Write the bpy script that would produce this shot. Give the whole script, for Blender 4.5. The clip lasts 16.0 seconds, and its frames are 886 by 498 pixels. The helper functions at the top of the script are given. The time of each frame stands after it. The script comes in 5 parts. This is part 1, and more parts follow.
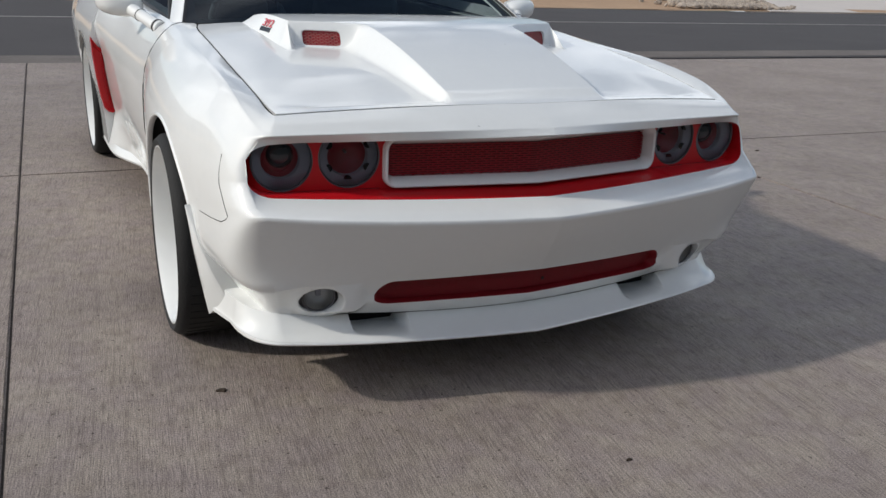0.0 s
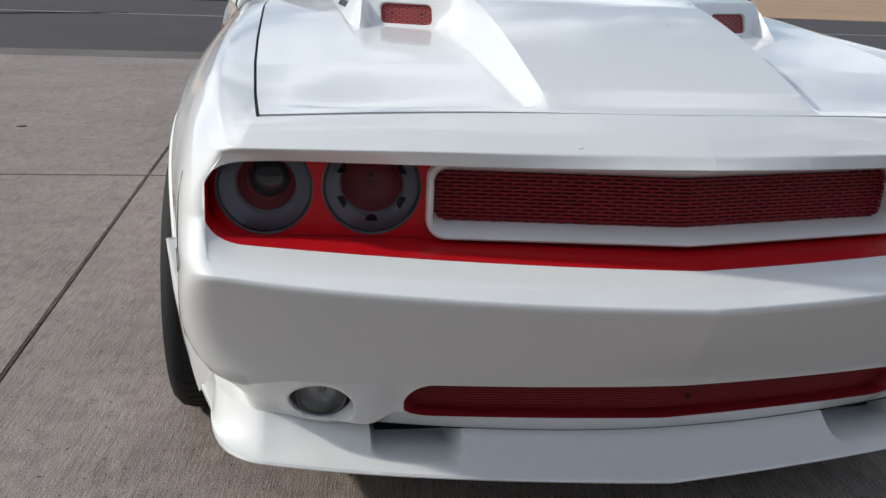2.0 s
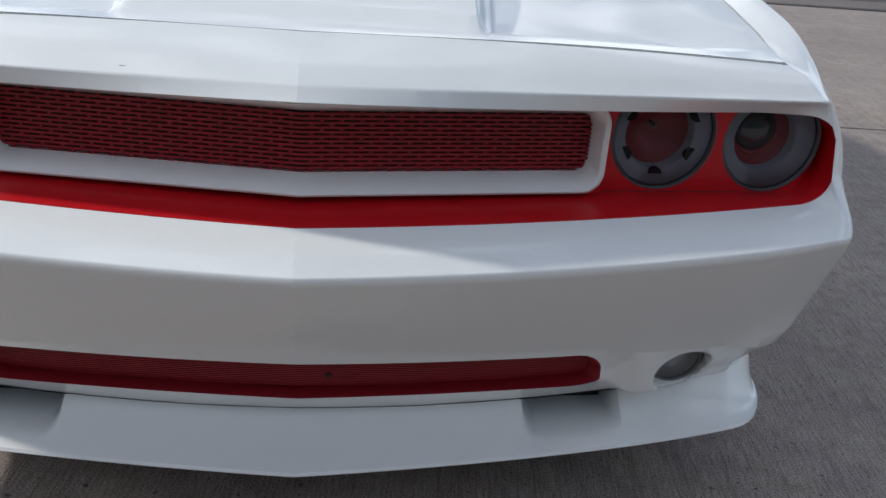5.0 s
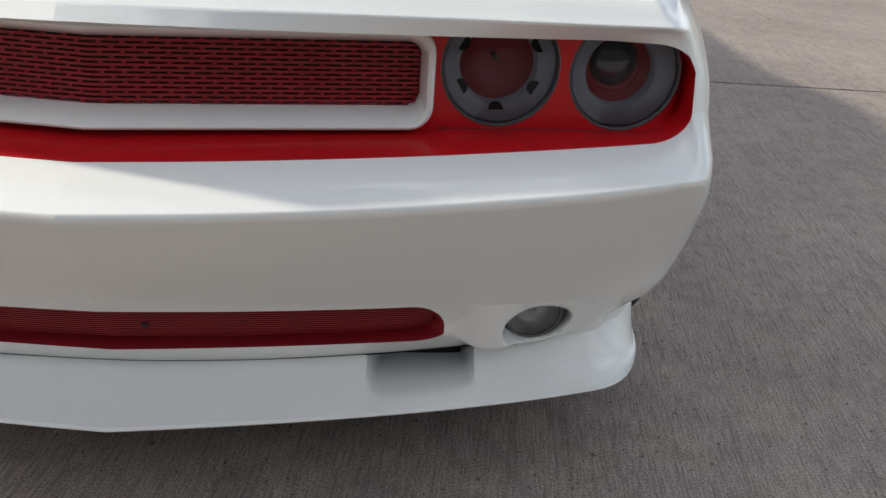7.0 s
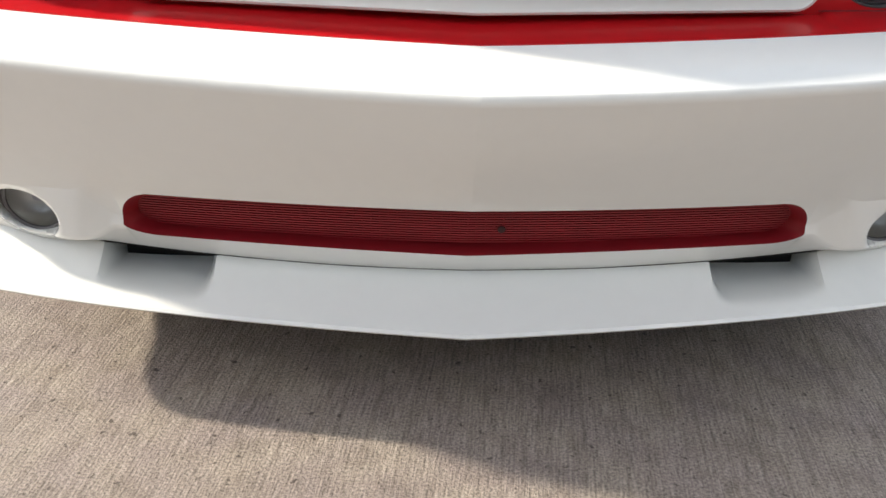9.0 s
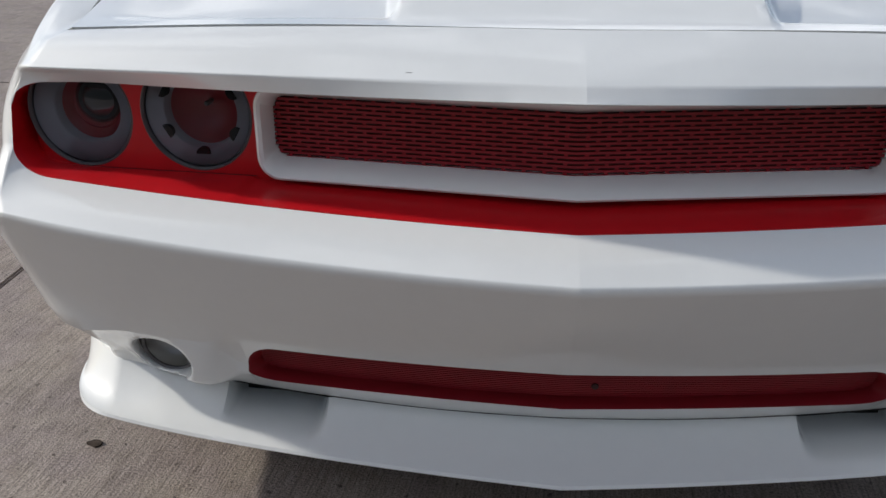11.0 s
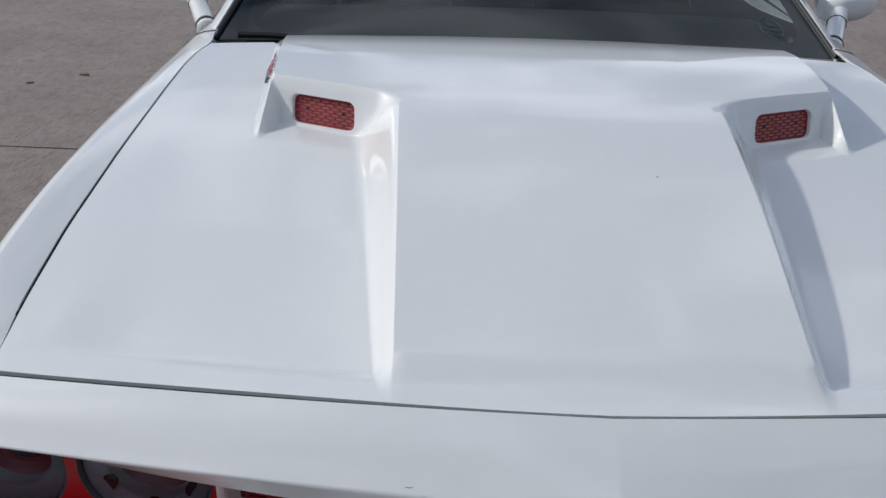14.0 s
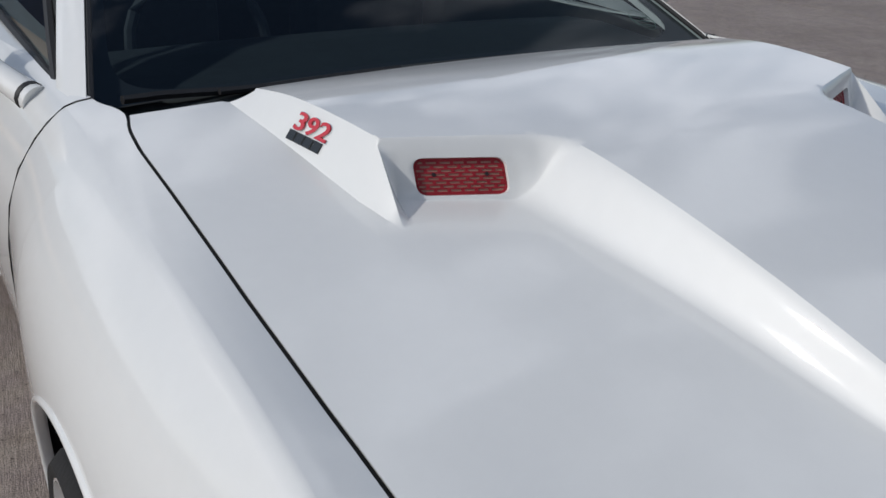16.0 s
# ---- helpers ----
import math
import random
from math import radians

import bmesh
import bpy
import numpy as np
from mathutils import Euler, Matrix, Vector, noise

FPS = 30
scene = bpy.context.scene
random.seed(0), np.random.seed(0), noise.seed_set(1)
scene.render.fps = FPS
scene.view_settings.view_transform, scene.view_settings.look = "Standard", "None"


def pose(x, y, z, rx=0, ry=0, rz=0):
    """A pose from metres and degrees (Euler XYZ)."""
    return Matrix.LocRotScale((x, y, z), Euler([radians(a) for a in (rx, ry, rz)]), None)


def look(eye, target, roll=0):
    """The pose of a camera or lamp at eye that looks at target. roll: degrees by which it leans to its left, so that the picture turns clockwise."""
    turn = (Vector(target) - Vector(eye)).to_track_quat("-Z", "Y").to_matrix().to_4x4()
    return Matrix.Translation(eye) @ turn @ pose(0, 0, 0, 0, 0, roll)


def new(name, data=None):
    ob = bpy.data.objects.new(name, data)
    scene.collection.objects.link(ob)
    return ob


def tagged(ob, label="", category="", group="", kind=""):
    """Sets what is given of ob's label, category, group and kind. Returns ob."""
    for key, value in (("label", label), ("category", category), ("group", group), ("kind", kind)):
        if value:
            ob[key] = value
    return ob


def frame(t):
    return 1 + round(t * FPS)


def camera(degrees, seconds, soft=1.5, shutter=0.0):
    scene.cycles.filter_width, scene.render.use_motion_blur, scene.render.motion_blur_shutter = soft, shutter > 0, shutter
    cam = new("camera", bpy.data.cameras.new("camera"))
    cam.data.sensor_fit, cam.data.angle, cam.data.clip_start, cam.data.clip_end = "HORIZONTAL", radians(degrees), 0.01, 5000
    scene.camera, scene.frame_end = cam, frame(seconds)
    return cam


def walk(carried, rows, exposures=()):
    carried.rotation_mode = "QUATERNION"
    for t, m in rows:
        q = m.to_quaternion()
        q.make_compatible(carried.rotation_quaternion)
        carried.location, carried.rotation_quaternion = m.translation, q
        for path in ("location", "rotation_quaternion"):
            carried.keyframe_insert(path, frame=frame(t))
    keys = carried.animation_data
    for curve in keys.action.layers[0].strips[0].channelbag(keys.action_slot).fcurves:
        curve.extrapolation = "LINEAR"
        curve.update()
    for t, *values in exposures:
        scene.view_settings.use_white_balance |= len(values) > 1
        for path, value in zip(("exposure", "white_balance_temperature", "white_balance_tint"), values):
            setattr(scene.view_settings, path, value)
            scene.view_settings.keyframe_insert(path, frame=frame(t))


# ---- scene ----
cam = camera(53.0, 16.0)
PATH = [
    (0, (-1.407, -2.069, 1.311), (-0.571, -0.368, 0.673), 2.7),
    (0.5, (-1.177, -1.802, 1.261), (-0.426, -0.052, 0.648), 2.7),
    (1, (-0.934, -1.664, 1.223), (-0.32, 0.141, 0.62), 3.1),
    (1.5, (-0.819, -1.475, 1.199), (-0.369, 0.378, 0.597), 2.8),
    (2, (-0.726, -1.294, 1.152), (-0.381, 0.571, 0.517), 2.5),
    (2.5, (-0.637, -1.239, 1.129), (-0.41, 0.61, 0.403), 1.1),
    (3, (-0.517, -1.217, 1.109), (-0.345, 0.613, 0.321), 1.1),
    (3.5, (-0.382, -1.186, 1.112), (-0.21, 0.63, 0.293), 1.8),
    (4, (-0.229, -1.188, 1.117), (-0.077, 0.636, 0.312), 2.0),
    (4.5, (-0.097, -1.163, 1.133), (0.069, 0.66, 0.327), 3.2),
    (5, (0.067, -1.091, 1.127), (0.291, 0.728, 0.326), 4.6),
    (5.2, (0.150, -1.066, 1.111), (0.402, 0.748, 0.305), 5.0),
    (7.3, (0.407, -1.034, 1.037), (0.536, 0.767, 0.176), 3.7),
    (7.5, (0.361, -1.041, 0.977), (0.49, 0.765, 0.127), 3.3),
    (8, (0.246, -1.027, 0.932), (0.358, 0.764, 0.049), 2.9),
    (8.5, (0.104, -1.019, 0.917), (0.203, 0.763, 0.014), 2.4),
    (9, (-0.069, -1.019, 0.91), (-0.02, 0.763, 0.002), 1.5),
    (9.2, (-0.128, -1.022, 0.906), (-0.125, 0.765, 0.007), 0.8),
    (11.3, (-0.088, -1.047, 1.168), (-0.236, 0.771, 0.347), 0.3),
    (11.5, (-0.024, -1.06, 1.202), (-0.181, 0.753, 0.372), 0.5),
    (12, (0.028, -1.098, 1.303), (-0.099, 0.698, 0.432), 1.5),
    (12.5, (-0.001, -1.053, 1.441), (-0.029, 0.718, 0.51), 2.8),
    (13, (0.03, -0.876, 1.514), (0.024, 0.898, 0.591), 2.1),
    (13.5, (-0.015, -0.745, 1.526), (-0.051, 1.041, 0.627), 1.7),
    (14, (-0.211, -0.634, 1.52), (-0.196, 1.155, 0.625), 1.9),
    (14.5, (-0.396, -0.519, 1.5), (-0.248, 1.265, 0.607), 1.7),
    (15, (-0.587, -0.326, 1.471), (-0.225, 1.431, 0.586), 1.6),
    (15.5, (-0.811, -0.207, 1.4705), (-0.159, 1.475, 0.608), 1.85),
    (16, (-1.094, -0.012, 1.421), (-0.090, 1.508, 0.596), 2.3),
]
EXPOSURES = [(0.0, -0.08, 6250, 9), (0.5, -0.11, 6220, 9), (2.0, 0.0, 6180, 9), (3.5, 0.25, 6240, 9), (5.0, 0.12, 6050, 9), (7.3, 0.78, 6860, 8), (8.0, 1.26, 6960, 8), (9.2, 1.22, 6960, 8), (11.3, -0.06, 6160, 10), (12.5, -0.05, 6060, 10), (13.5, -0.48, 6000, 11), (14.5, -0.20, 6020, 11), (15.2, -0.26, 6030, 10), (16.0, -0.56, 6060, 11)]
walk(cam, [(t, look(eye, target, roll)) for t, eye, target, roll in PATH], EXPOSURES)

# ---- world, sun ----
world = bpy.data.worlds.new("sky")
scene.world = world
world.use_nodes = True
wn = world.node_tree
sky = wn.nodes.new("ShaderNodeTexSky")
sky.sky_type = "NISHITA"
sky.sun_disc = False
SUN_TO = Vector((1.5, -0.2, -1.0)).normalized()      # the way the light goes
SUN_EL = math.asin(-SUN_TO.z)
sky.sun_elevation = SUN_EL
sky.sun_rotation = math.atan2(-SUN_TO.x, -SUN_TO.y)
sky.altitude = 300
sky.dust_density = 1.6
# thin high cloud: whitens the sky in soft patches
co = wn.nodes.new("ShaderNodeTexCoord")
cn = wn.nodes.new("ShaderNodeTexNoise")
cn.inputs["Scale"].default_value = 4.6
cn.inputs["Detail"].default_value = 7
cn.inputs["Distortion"].default_value = 0.5
wn.links.new(co.outputs["Generated"], cn.inputs["Vector"])
cr = wn.nodes.new("ShaderNodeValToRGB")
cr.color_ramp.elements[0].position, cr.color_ramp.elements[1].position = 0.47, 0.64
wn.links.new(cn.outputs["Fac"], cr.inputs["Fac"])
cm = wn.nodes.new("ShaderNodeMix")
cm.data_type = "RGBA"
wn.links.new(cr.outputs["Color"], cm.inputs["Factor"])
wn.links.new(sky.outputs["Color"], cm.inputs["A"])
cm.inputs["B"].default_value = (12.4, 12.7, 13.3, 1)
wn.links.new(cm.outputs["Result"], wn.nodes["Background"].inputs["Color"])
wn.nodes["Background"].inputs["Strength"].default_value = 0.099
sun = new("sun", bpy.data.lights.new("sun", "SUN"))
sun.data.energy, sun.data.angle, sun.data.color = 2.66, radians(2.2), (1.0, 0.93, 0.82)
sun.matrix_world = look((-8, 3, 9), Vector((-8, 3, 9)) + SUN_TO)


# ---- materials ----
def material(name, base, rough=0.5, metal=0.0, coat=0.0, vary=0.06, scale=6.0, bump=0.0, bump_scale=200.0, fine=40.0, extra=None):
    """Principled surface whose colour wanders at two scales, with a fine relief."""
    m = bpy.data.materials.new(name)
    m.use_nodes = True
    n, l = m.node_tree.nodes, m.node_tree.links
    p = n["Principled BSDF"]
    p.inputs["Roughness"].default_value, p.inputs["Metallic"].default_value = rough, metal
    p.inputs["Coat IOR"].default_value = 1.5
    p.inputs["Coat Weight"].default_value, p.inputs["Coat Roughness"].default_value = coat, 0.05
    tc = n.new("ShaderNodeTexCoord")
    a, b = n.new("ShaderNodeTexNoise"), n.new("ShaderNodeTexNoise")
    a.inputs["Scale"].default_value, b.inputs["Scale"].default_value = scale, fine
    a.inputs["Detail"].default_value = b.inputs["Detail"].default_value = 4
    l.new(tc.outputs["Object"], a.inputs["Vector"]), l.new(tc.outputs["Object"], b.inputs["Vector"])
    add = n.new("ShaderNodeMath")
    add.operation = "ADD"
    l.new(a.outputs["Fac"], add.inputs[0]), l.new(b.outputs["Fac"], add.inputs[1])
    ramp = n.new("ShaderNodeMapRange")
    ramp.inputs["From Min"].default_value, ramp.inputs["From Max"].default_value = 0.6, 1.4
    ramp.inputs["To Min"].default_value, ramp.inputs["To Max"].default_value = 1 - vary, 1 + vary
    l.new(add.outputs[0], ramp.inputs["Value"])
    mul = n.new("ShaderNodeVectorMath")
    mul.operation = "SCALE"
    mul.inputs[0].default_value = base
    l.new(ramp.outputs[0], mul.inputs["Scale"])
    l.new(mul.outputs[0], p.inputs["Base Color"])
    if bump:
        c, bp = n.new("ShaderNodeTexNoise"), n.new("ShaderNodeBump")
        c.inputs["Scale"].default_value, c.inputs["Detail"].default_value = bump_scale, 3
        bp.inputs["Strength"].default_value, bp.inputs["Distance"].default_value = bump, 0.004
        l.new(tc.outputs["Object"], c.inputs["Vector"]), l.new(c.outputs["Fac"], bp.inputs["Height"])
        l.new(bp.outputs[0], p.inputs["Normal"])
    if extra:
        extra(m, n, l, p, tc)
    return m


def concrete_extra(m, n, l, p, tc):
    """Broomed concrete: drag lines askew to the joints, pits, mauve and tan patches, dark specks."""
    def tex(scale, detail, source, rough=0.5):
        t = n.new("ShaderNodeTexNoise")
        t.inputs["Scale"].default_value, t.inputs["Detail"].default_value, t.inputs["Roughness"].default_value = scale, detail, rough
        l.new(source, t.inputs["Vector"])
        return t.outputs["Fac"]

    def ramp(fac, p0, p1, c0, c1):
        r = n.new("ShaderNodeValToRGB")
        e = r.color_ramp.elements
        e[0].position, e[1].position, e[0].color, e[1].color = p0, p1, (*c0, 1), (*c1, 1)
        l.new(fac, r.inputs["Fac"])
        return r.outputs[0]

    def times(a, b):
        v = n.new("ShaderNodeVectorMath")
        v.operation = "MULTIPLY"
        l.new(a, v.inputs[0]), l.new(b, v.inputs[1])
        return v.outputs[0]

    def stretched(sx, sy):
        s = n.new("ShaderNodeMapping")
        s.inputs["Scale"].default_value = (sx, sy, 1)
        l.new(swept.outputs[0], s.inputs["Vector"])
        return s.outputs[0]

    here = tc.outputs["Object"]
    swept = n.new("ShaderNodeMapping")
    swept.inputs["Rotation"].default_value = (0, 0, 0.087)
    l.new(here, swept.inputs["Vector"])
    broom, drag, pits = tex(1.0, 4, stretched(300, 17)), tex(1.0, 5, stretched(120, 3.2)), tex(210, 5, here, 0.6)
    relief = n.new("ShaderNodeMath")
    relief.operation = "MULTIPLY_ADD"
    relief.inputs[1].default_value = 0.55
    l.new(broom, relief.inputs[0]), l.new(pits, relief.inputs[2])
    bump = n.new("ShaderNodeBump")
    bump.inputs["Strength"].default_value, bump.inputs["Distance"].default_value = 0.9, 0.004
    l.new(relief.outputs[0], bump.inputs["Height"]), l.new(bump.outputs[0], p.inputs["Normal"])
    base = ramp(tex(1.1, 5, here), 0.3, 0.75, (0.262, 0.222, 0.196), (0.352, 0.303, 0.268))
    patches = ramp(tex(7, 4, here), 0.38, 0.62, (0.93, 0.90, 0.93), (1.04, 1.03, 0.99))
    grain = ramp(relief.outputs[0], 0.58, 0.98, (0.44, 0.43, 0.43), (1.43, 1.43, 1.42))
    blot = ramp(tex(16, 5, here), 0.30, 0.52, (0.82, 0.80, 0.79), (1, 1, 1))
    lines = ramp(drag, 0.34, 0.50, (0.78, 0.77, 0.76), (1.02, 1.02, 1.02))
    specks = ramp(tex(62, 3, here), 0.30, 0.345, (0.36, 0.34, 0.33), (1, 1, 1))
    l.new(times(times(times(base, patches), times(grain, blot)), times(lines, specks)), p.inputs["Base Color"])


def pearl_extra(m, n, l, p, tc):
    """Clear-coated white with a faint orange-peel."""
    t, bp = n.new("ShaderNodeTexNoise"), n.new("ShaderNodeBump")
    t.inputs["Scale"].default_value = 60
    bp.inputs["Strength"].default_value, bp.inputs["Distance"].default_value = 0.012, 0.002
    l.new(tc.outputs["Object"], t.inputs["Vector"]), l.new(t.outputs["Fac"], bp.inputs["Height"])
    l.new(bp.outputs[0], p.inputs["Coat Normal"])


WHITE = material("white_paint", (0.775, 0.785, 0.77), 0.45, coat=1.0, vary=0.015, scale=2, extra=pearl_extra)
def dull_extra(m, n, l, p, tc):
    p.inputs["Specular IOR Level"].default_value = 0.3


RED = material("red_paint", (0.47, 0.005, 0.010), 0.38, coat=0.22, vary=0.06, scale=5, extra=dull_extra)
# Sunlight falling through the scoop slots is put into this lighter tan.
SCOOP_BACK = material("sun_toned_backing", (0.40, 0.24, 0.18), 0.6, vary=0.1, scale=20)
# Darker copy of the red paint: shade inside the vent put into colour.
RED_VENT = material("shaded_red_vent", (0.23, 0.005, 0.011), 0.55, vary=0.08, scale=8)
RED_MESH = material("red_mesh", (0.27, 0.007, 0.016), 0.5, vary=0.12, scale=20)
# Near-black red: painted shade behind the meshes, also emblem and joint line.
RED_DARK = material("dark_red_shade_and_trim", (0.030, 0.0015, 0.003), 0.6, vary=0.1, scale=10)
BLACK = material("black_plastic", (0.012, 0.012, 0.013), 0.55, vary=0.2, scale=20, bump=0.1, bump_scale=300)
# Near-black: stands in for shade in gaps and openings; also real specks.
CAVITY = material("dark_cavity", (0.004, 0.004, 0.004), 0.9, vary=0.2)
RUBBER = material("tyre_rubber", (0.011, 0.011, 0.011), 0.8, vary=0.25, scale=12, bump=0.3, bump_scale=120)
LINER = material("wheel_liner", (0.022, 0.022, 0.022), 0.85, vary=0.2, bump=0.3, bump_scale=150)
CHROME = material("chrome", (0.75, 0.75, 0.76), 0.12, 1.0, vary=0.03)
LAMP_GREY = material("lamp_grey_bezel", (0.39, 0.395, 0.42), 0.5, 0.0, vary=0.06, scale=30)
FOG_GREY = material("fog_reflector_satin", (0.62, 0.62, 0.58), 0.35, 0.35, vary=0.1, scale=30)
LAMP_DARK = material("lamp_dark_glass", (0.015, 0.02, 0.022), 0.1, coat=1.0, vary=0.1)
LAMP_RIM = material("lamp_dark_rim", (0.10, 0.095, 0.10), 0.5, vary=0.1, scale=30)
LAMP_RED = material("lamp_red_bowl", (0.24, 0.014, 0.020), 0.4, 0.0, vary=0.1, scale=20)
CONCRETE = material("broomed_concrete", (0.38, 0.35, 0.32), 0.72, extra=concrete_extra)
JOINT = material("joint_dirt", (0.06, 0.05, 0.042), 0.95, vary=0.3, scale=30)
ASPHALT = material("asphalt", (0.052, 0.046, 0.046), 0.9, vary=0.2, scale=0.7, fine=40, bump=0.6, bump_scale=90)
SEAL = material("old_asphalt_edge", (0.13, 0.112, 0.10), 0.95, vary=0.35, scale=1.5, fine=18, bump=0.6, bump_scale=60)
LINE = material("road_paint", (0.30, 0.28, 0.26), 0.8, vary=0.25, scale=3)
SAND = material("tan_sand", (0.36, 0.235, 0.14), 0.95, vary=0.18, scale=0.5, fine=6, bump=0.7, bump_scale=15)
ROCK = material("pale_river_rock", (0.33, 0.275, 0.225), 0.9, vary=0.5, scale=1.3, fine=20, bump=0.4, bump_scale=30)
PALE = material("pale_driveway", (0.52, 0.47, 0.43), 0.9, vary=0.08, scale=1, bump=0.3)
BLUE_WALL = material("blue_grey_siding", (0.10, 0.125, 0.19), 0.8, vary=0.06, scale=2)
CREAM = material("cream_boards", (0.62, 0.54, 0.36), 0.75, vary=0.06, scale=3)
# Colour of the added unseen wall, kept dark to dim the bumper.
SKY_BLOCK = material("sky_block_grey", (0.130, 0.134, 0.118), 0.9, vary=0.06, scale=2, bump=0.3, bump_scale=60)
LEAF = material("dry_hedge", (0.085, 0.075, 0.035), 0.8, vary=0.4, scale=3)
BARK = material("grey_bark", (0.22, 0.18, 0.14), 0.9, vary=0.3, scale=8, bump=0.5, bump_scale=30)
INTERIOR = material("dark_interior", (0.042, 0.052, 0.058), 0.7, vary=0.2, scale=6)
FRIT = material("glass_black_border", (0.075, 0.083, 0.095), 0.5, coat=0.3, vary=0.05)
BADGE_DARK = material("badge_graphite", (0.05, 0.055, 0.06), 0.25, 0.6, vary=0.1)
BADGE_RED = material("badge_red", (0.55, 0.02, 0.03), 0.25, coat=0.8, vary=0.05)
STICKER = material("faded_green_sticker", (0.06, 0.12, 0.11), 0.6, vary=0.2, scale=40)
DEBRIS = material("dry_leaf_scrap", (0.05, 0.035, 0.025), 0.9, vary=0.3, scale=60)


def glass(name, tint, ior=1.5):
    m = bpy.data.materials.new(name)
    m.use_nodes = True
    n, l = m.node_tree.nodes, m.node_tree.links
    n.remove(n["Principled BSDF"])
    tr, gl, mx, fr = (n.new("ShaderNodeBsdfTransparent"), n.new("ShaderNodeBsdfGlossy"), n.new("ShaderNodeMixShader"), n.new("ShaderNodeFresnel"))
    tr.inputs["Color"].default_value = (*tint, 1)
    gl.inputs["Roughness"].default_value = 0.02
    fr.inputs["IOR"].default_value = ior
    l.new(fr.outputs[0], mx.inputs["Fac"]), l.new(tr.outputs[0], mx.inputs[1]), l.new(gl.outputs[0], mx.inputs[2])
    l.new(mx.outputs[0], n["Material Output"].inputs["Surface"])
    return m


GLASS = glass("windscreen_glass", (0.39, 0.48, 0.52), 1.62)
LENS = glass("lamp_lens_glass", (0.86, 0.89, 0.95), 1.33)


# ---- mesh helpers ----
def thicken(bm, depth):
    """Gives a sheet a back and a rim, inward from its faces."""
    bm.normal_update()
    front, rim = bm.faces[:], [e for e in bm.edges if e.is_boundary]
    back = {v: bm.verts.new(v.co - v.normal * depth) for v in bm.verts[:]}
    for f in front:
        bm.faces.new([back[v] for v in reversed(f.verts)])
    for e in rim:
        loop = e.link_loops[0]
        a, z = loop.vert, loop.link_loop_next.vert
        bm.faces.new((z, a, back[a], back[z]))


def part(name, bm, mat, parent=None, label="", smooth=True, angle=38, solid=0.0, bevel=0.0):
    """Links a bmesh as one mesh object under a thing or a part."""
    if solid:
        thicken(bm, solid)
    me = bpy.data.meshes.new(name)
    bm.to_mesh(me)
    bm.free()
    for m in mat if isinstance(mat, (list, tuple)) else [mat]:
        me.materials.append(m)
    if smooth:
        me.shade_smooth()
        me.set_sharp_from_angle(angle=radians(angle))
    ob = new(name, me)
    if parent is not None:
        ob.parent = parent
        ob.matrix_parent_inverse = parent.matrix_basis.inverted()
    if label:
        tagged(ob, label)
    if bevel:
        b = ob.modifiers.new("bevel", "BEVEL")
        b.width, b.segments, b.limit_method = bevel, 2, "ANGLE"
    return ob


def lattice(rows, skip=None, out=None, loop=False):
    """A bmesh over rows of points; skip(i, j) leaves a cell open. out: a point that the faces look away from."""
    bm = bmesh.new()
    vs = [[bm.verts.new(p) for p in row] for row in rows]
    n = len(rows[0])
    for i in range(len(rows) - 1):
        for j in range(n if loop else n - 1):
            if skip and skip(i, j):
                continue
            k = (j + 1) % n
            bm.faces.new((vs[i][j], vs[i][k], vs[i + 1][k], vs[i + 1][j]))
    bmesh.ops.remove_doubles(bm, verts=bm.verts, dist=0.00035)
    bmesh.ops.dissolve_degenerate(bm, edges=bm.edges, dist=0.0003)
    loose = [v for v in bm.verts if not v.link_faces]
    bmesh.ops.delete(bm, geom=loose, context="VERTS")
    bmesh.ops.recalc_face_normals(bm, faces=bm.faces)
    if out is not None:
        side = sum((f.calc_center_median() - Vector(out)).dot(f.normal) * f.calc_area() for f in bm.faces)
        if side < 0:
            bmesh.ops.reverse_faces(bm, faces=bm.faces)
    return bm


def box(bm, lo, hi, m=None):
    r = bmesh.ops.create_cube(bm, size=1)
    c, s = [(a + b) / 2 for a, b in zip(lo, hi)], [b - a for a, b in zip(lo, hi)]
    for v in r["verts"]:
        v.co = Vector((c[0] + v.co.x * s[0], c[1] + v.co.y * s[1], c[2] + v.co.z * s[2]))
        if m is not None:
            v.co = m @ v.co
    return r["verts"]


def boxed(lo, hi, m=None):
    bm = bmesh.new()
    box(bm, lo, hi, m)
    return bm


def tube(points, radius, seg=8, caps=True):
    """A round bar along points; radius may be a list."""
    bm, rings = bmesh.new(), []
    pts = [Vector(p) for p in points]
    for i, p in enumerate(pts):
        d = (pts[min(i + 1, len(pts) - 1)] - pts[max(i - 1, 0)]).normalized()
        u = d.orthogonal().normalized()
        w = d.cross(u)
        r = radius[i] if isinstance(radius, (list, tuple)) else radius
        rings.append([bm.verts.new(p + r * (math.cos(a) * u + math.sin(a) * w)) for a in (2 * math.pi * k / seg for k in range(seg))])
    for a, b in zip(rings, rings[1:]):
        for k in range(seg):
            bm.faces.new((a[k], a[(k + 1) % seg], b[(k + 1) % seg], b[k]))
    if caps:
        bm.faces.new(rings[0][::-1]), bm.faces.new(rings[-1])
    bmesh.ops.recalc_face_normals(bm, faces=bm.faces)
    return bm


def spun(profile, m, seg=48):
    """A turned body: profile of (radius, height), round the z axis of m."""
    rows = [[m @ Vector((r * math.cos(a), r * math.sin(a), h)) for a in (2 * math.pi * k / seg for k in range(seg))] for r, h in profile]
    return lattice(rows, loop=True)


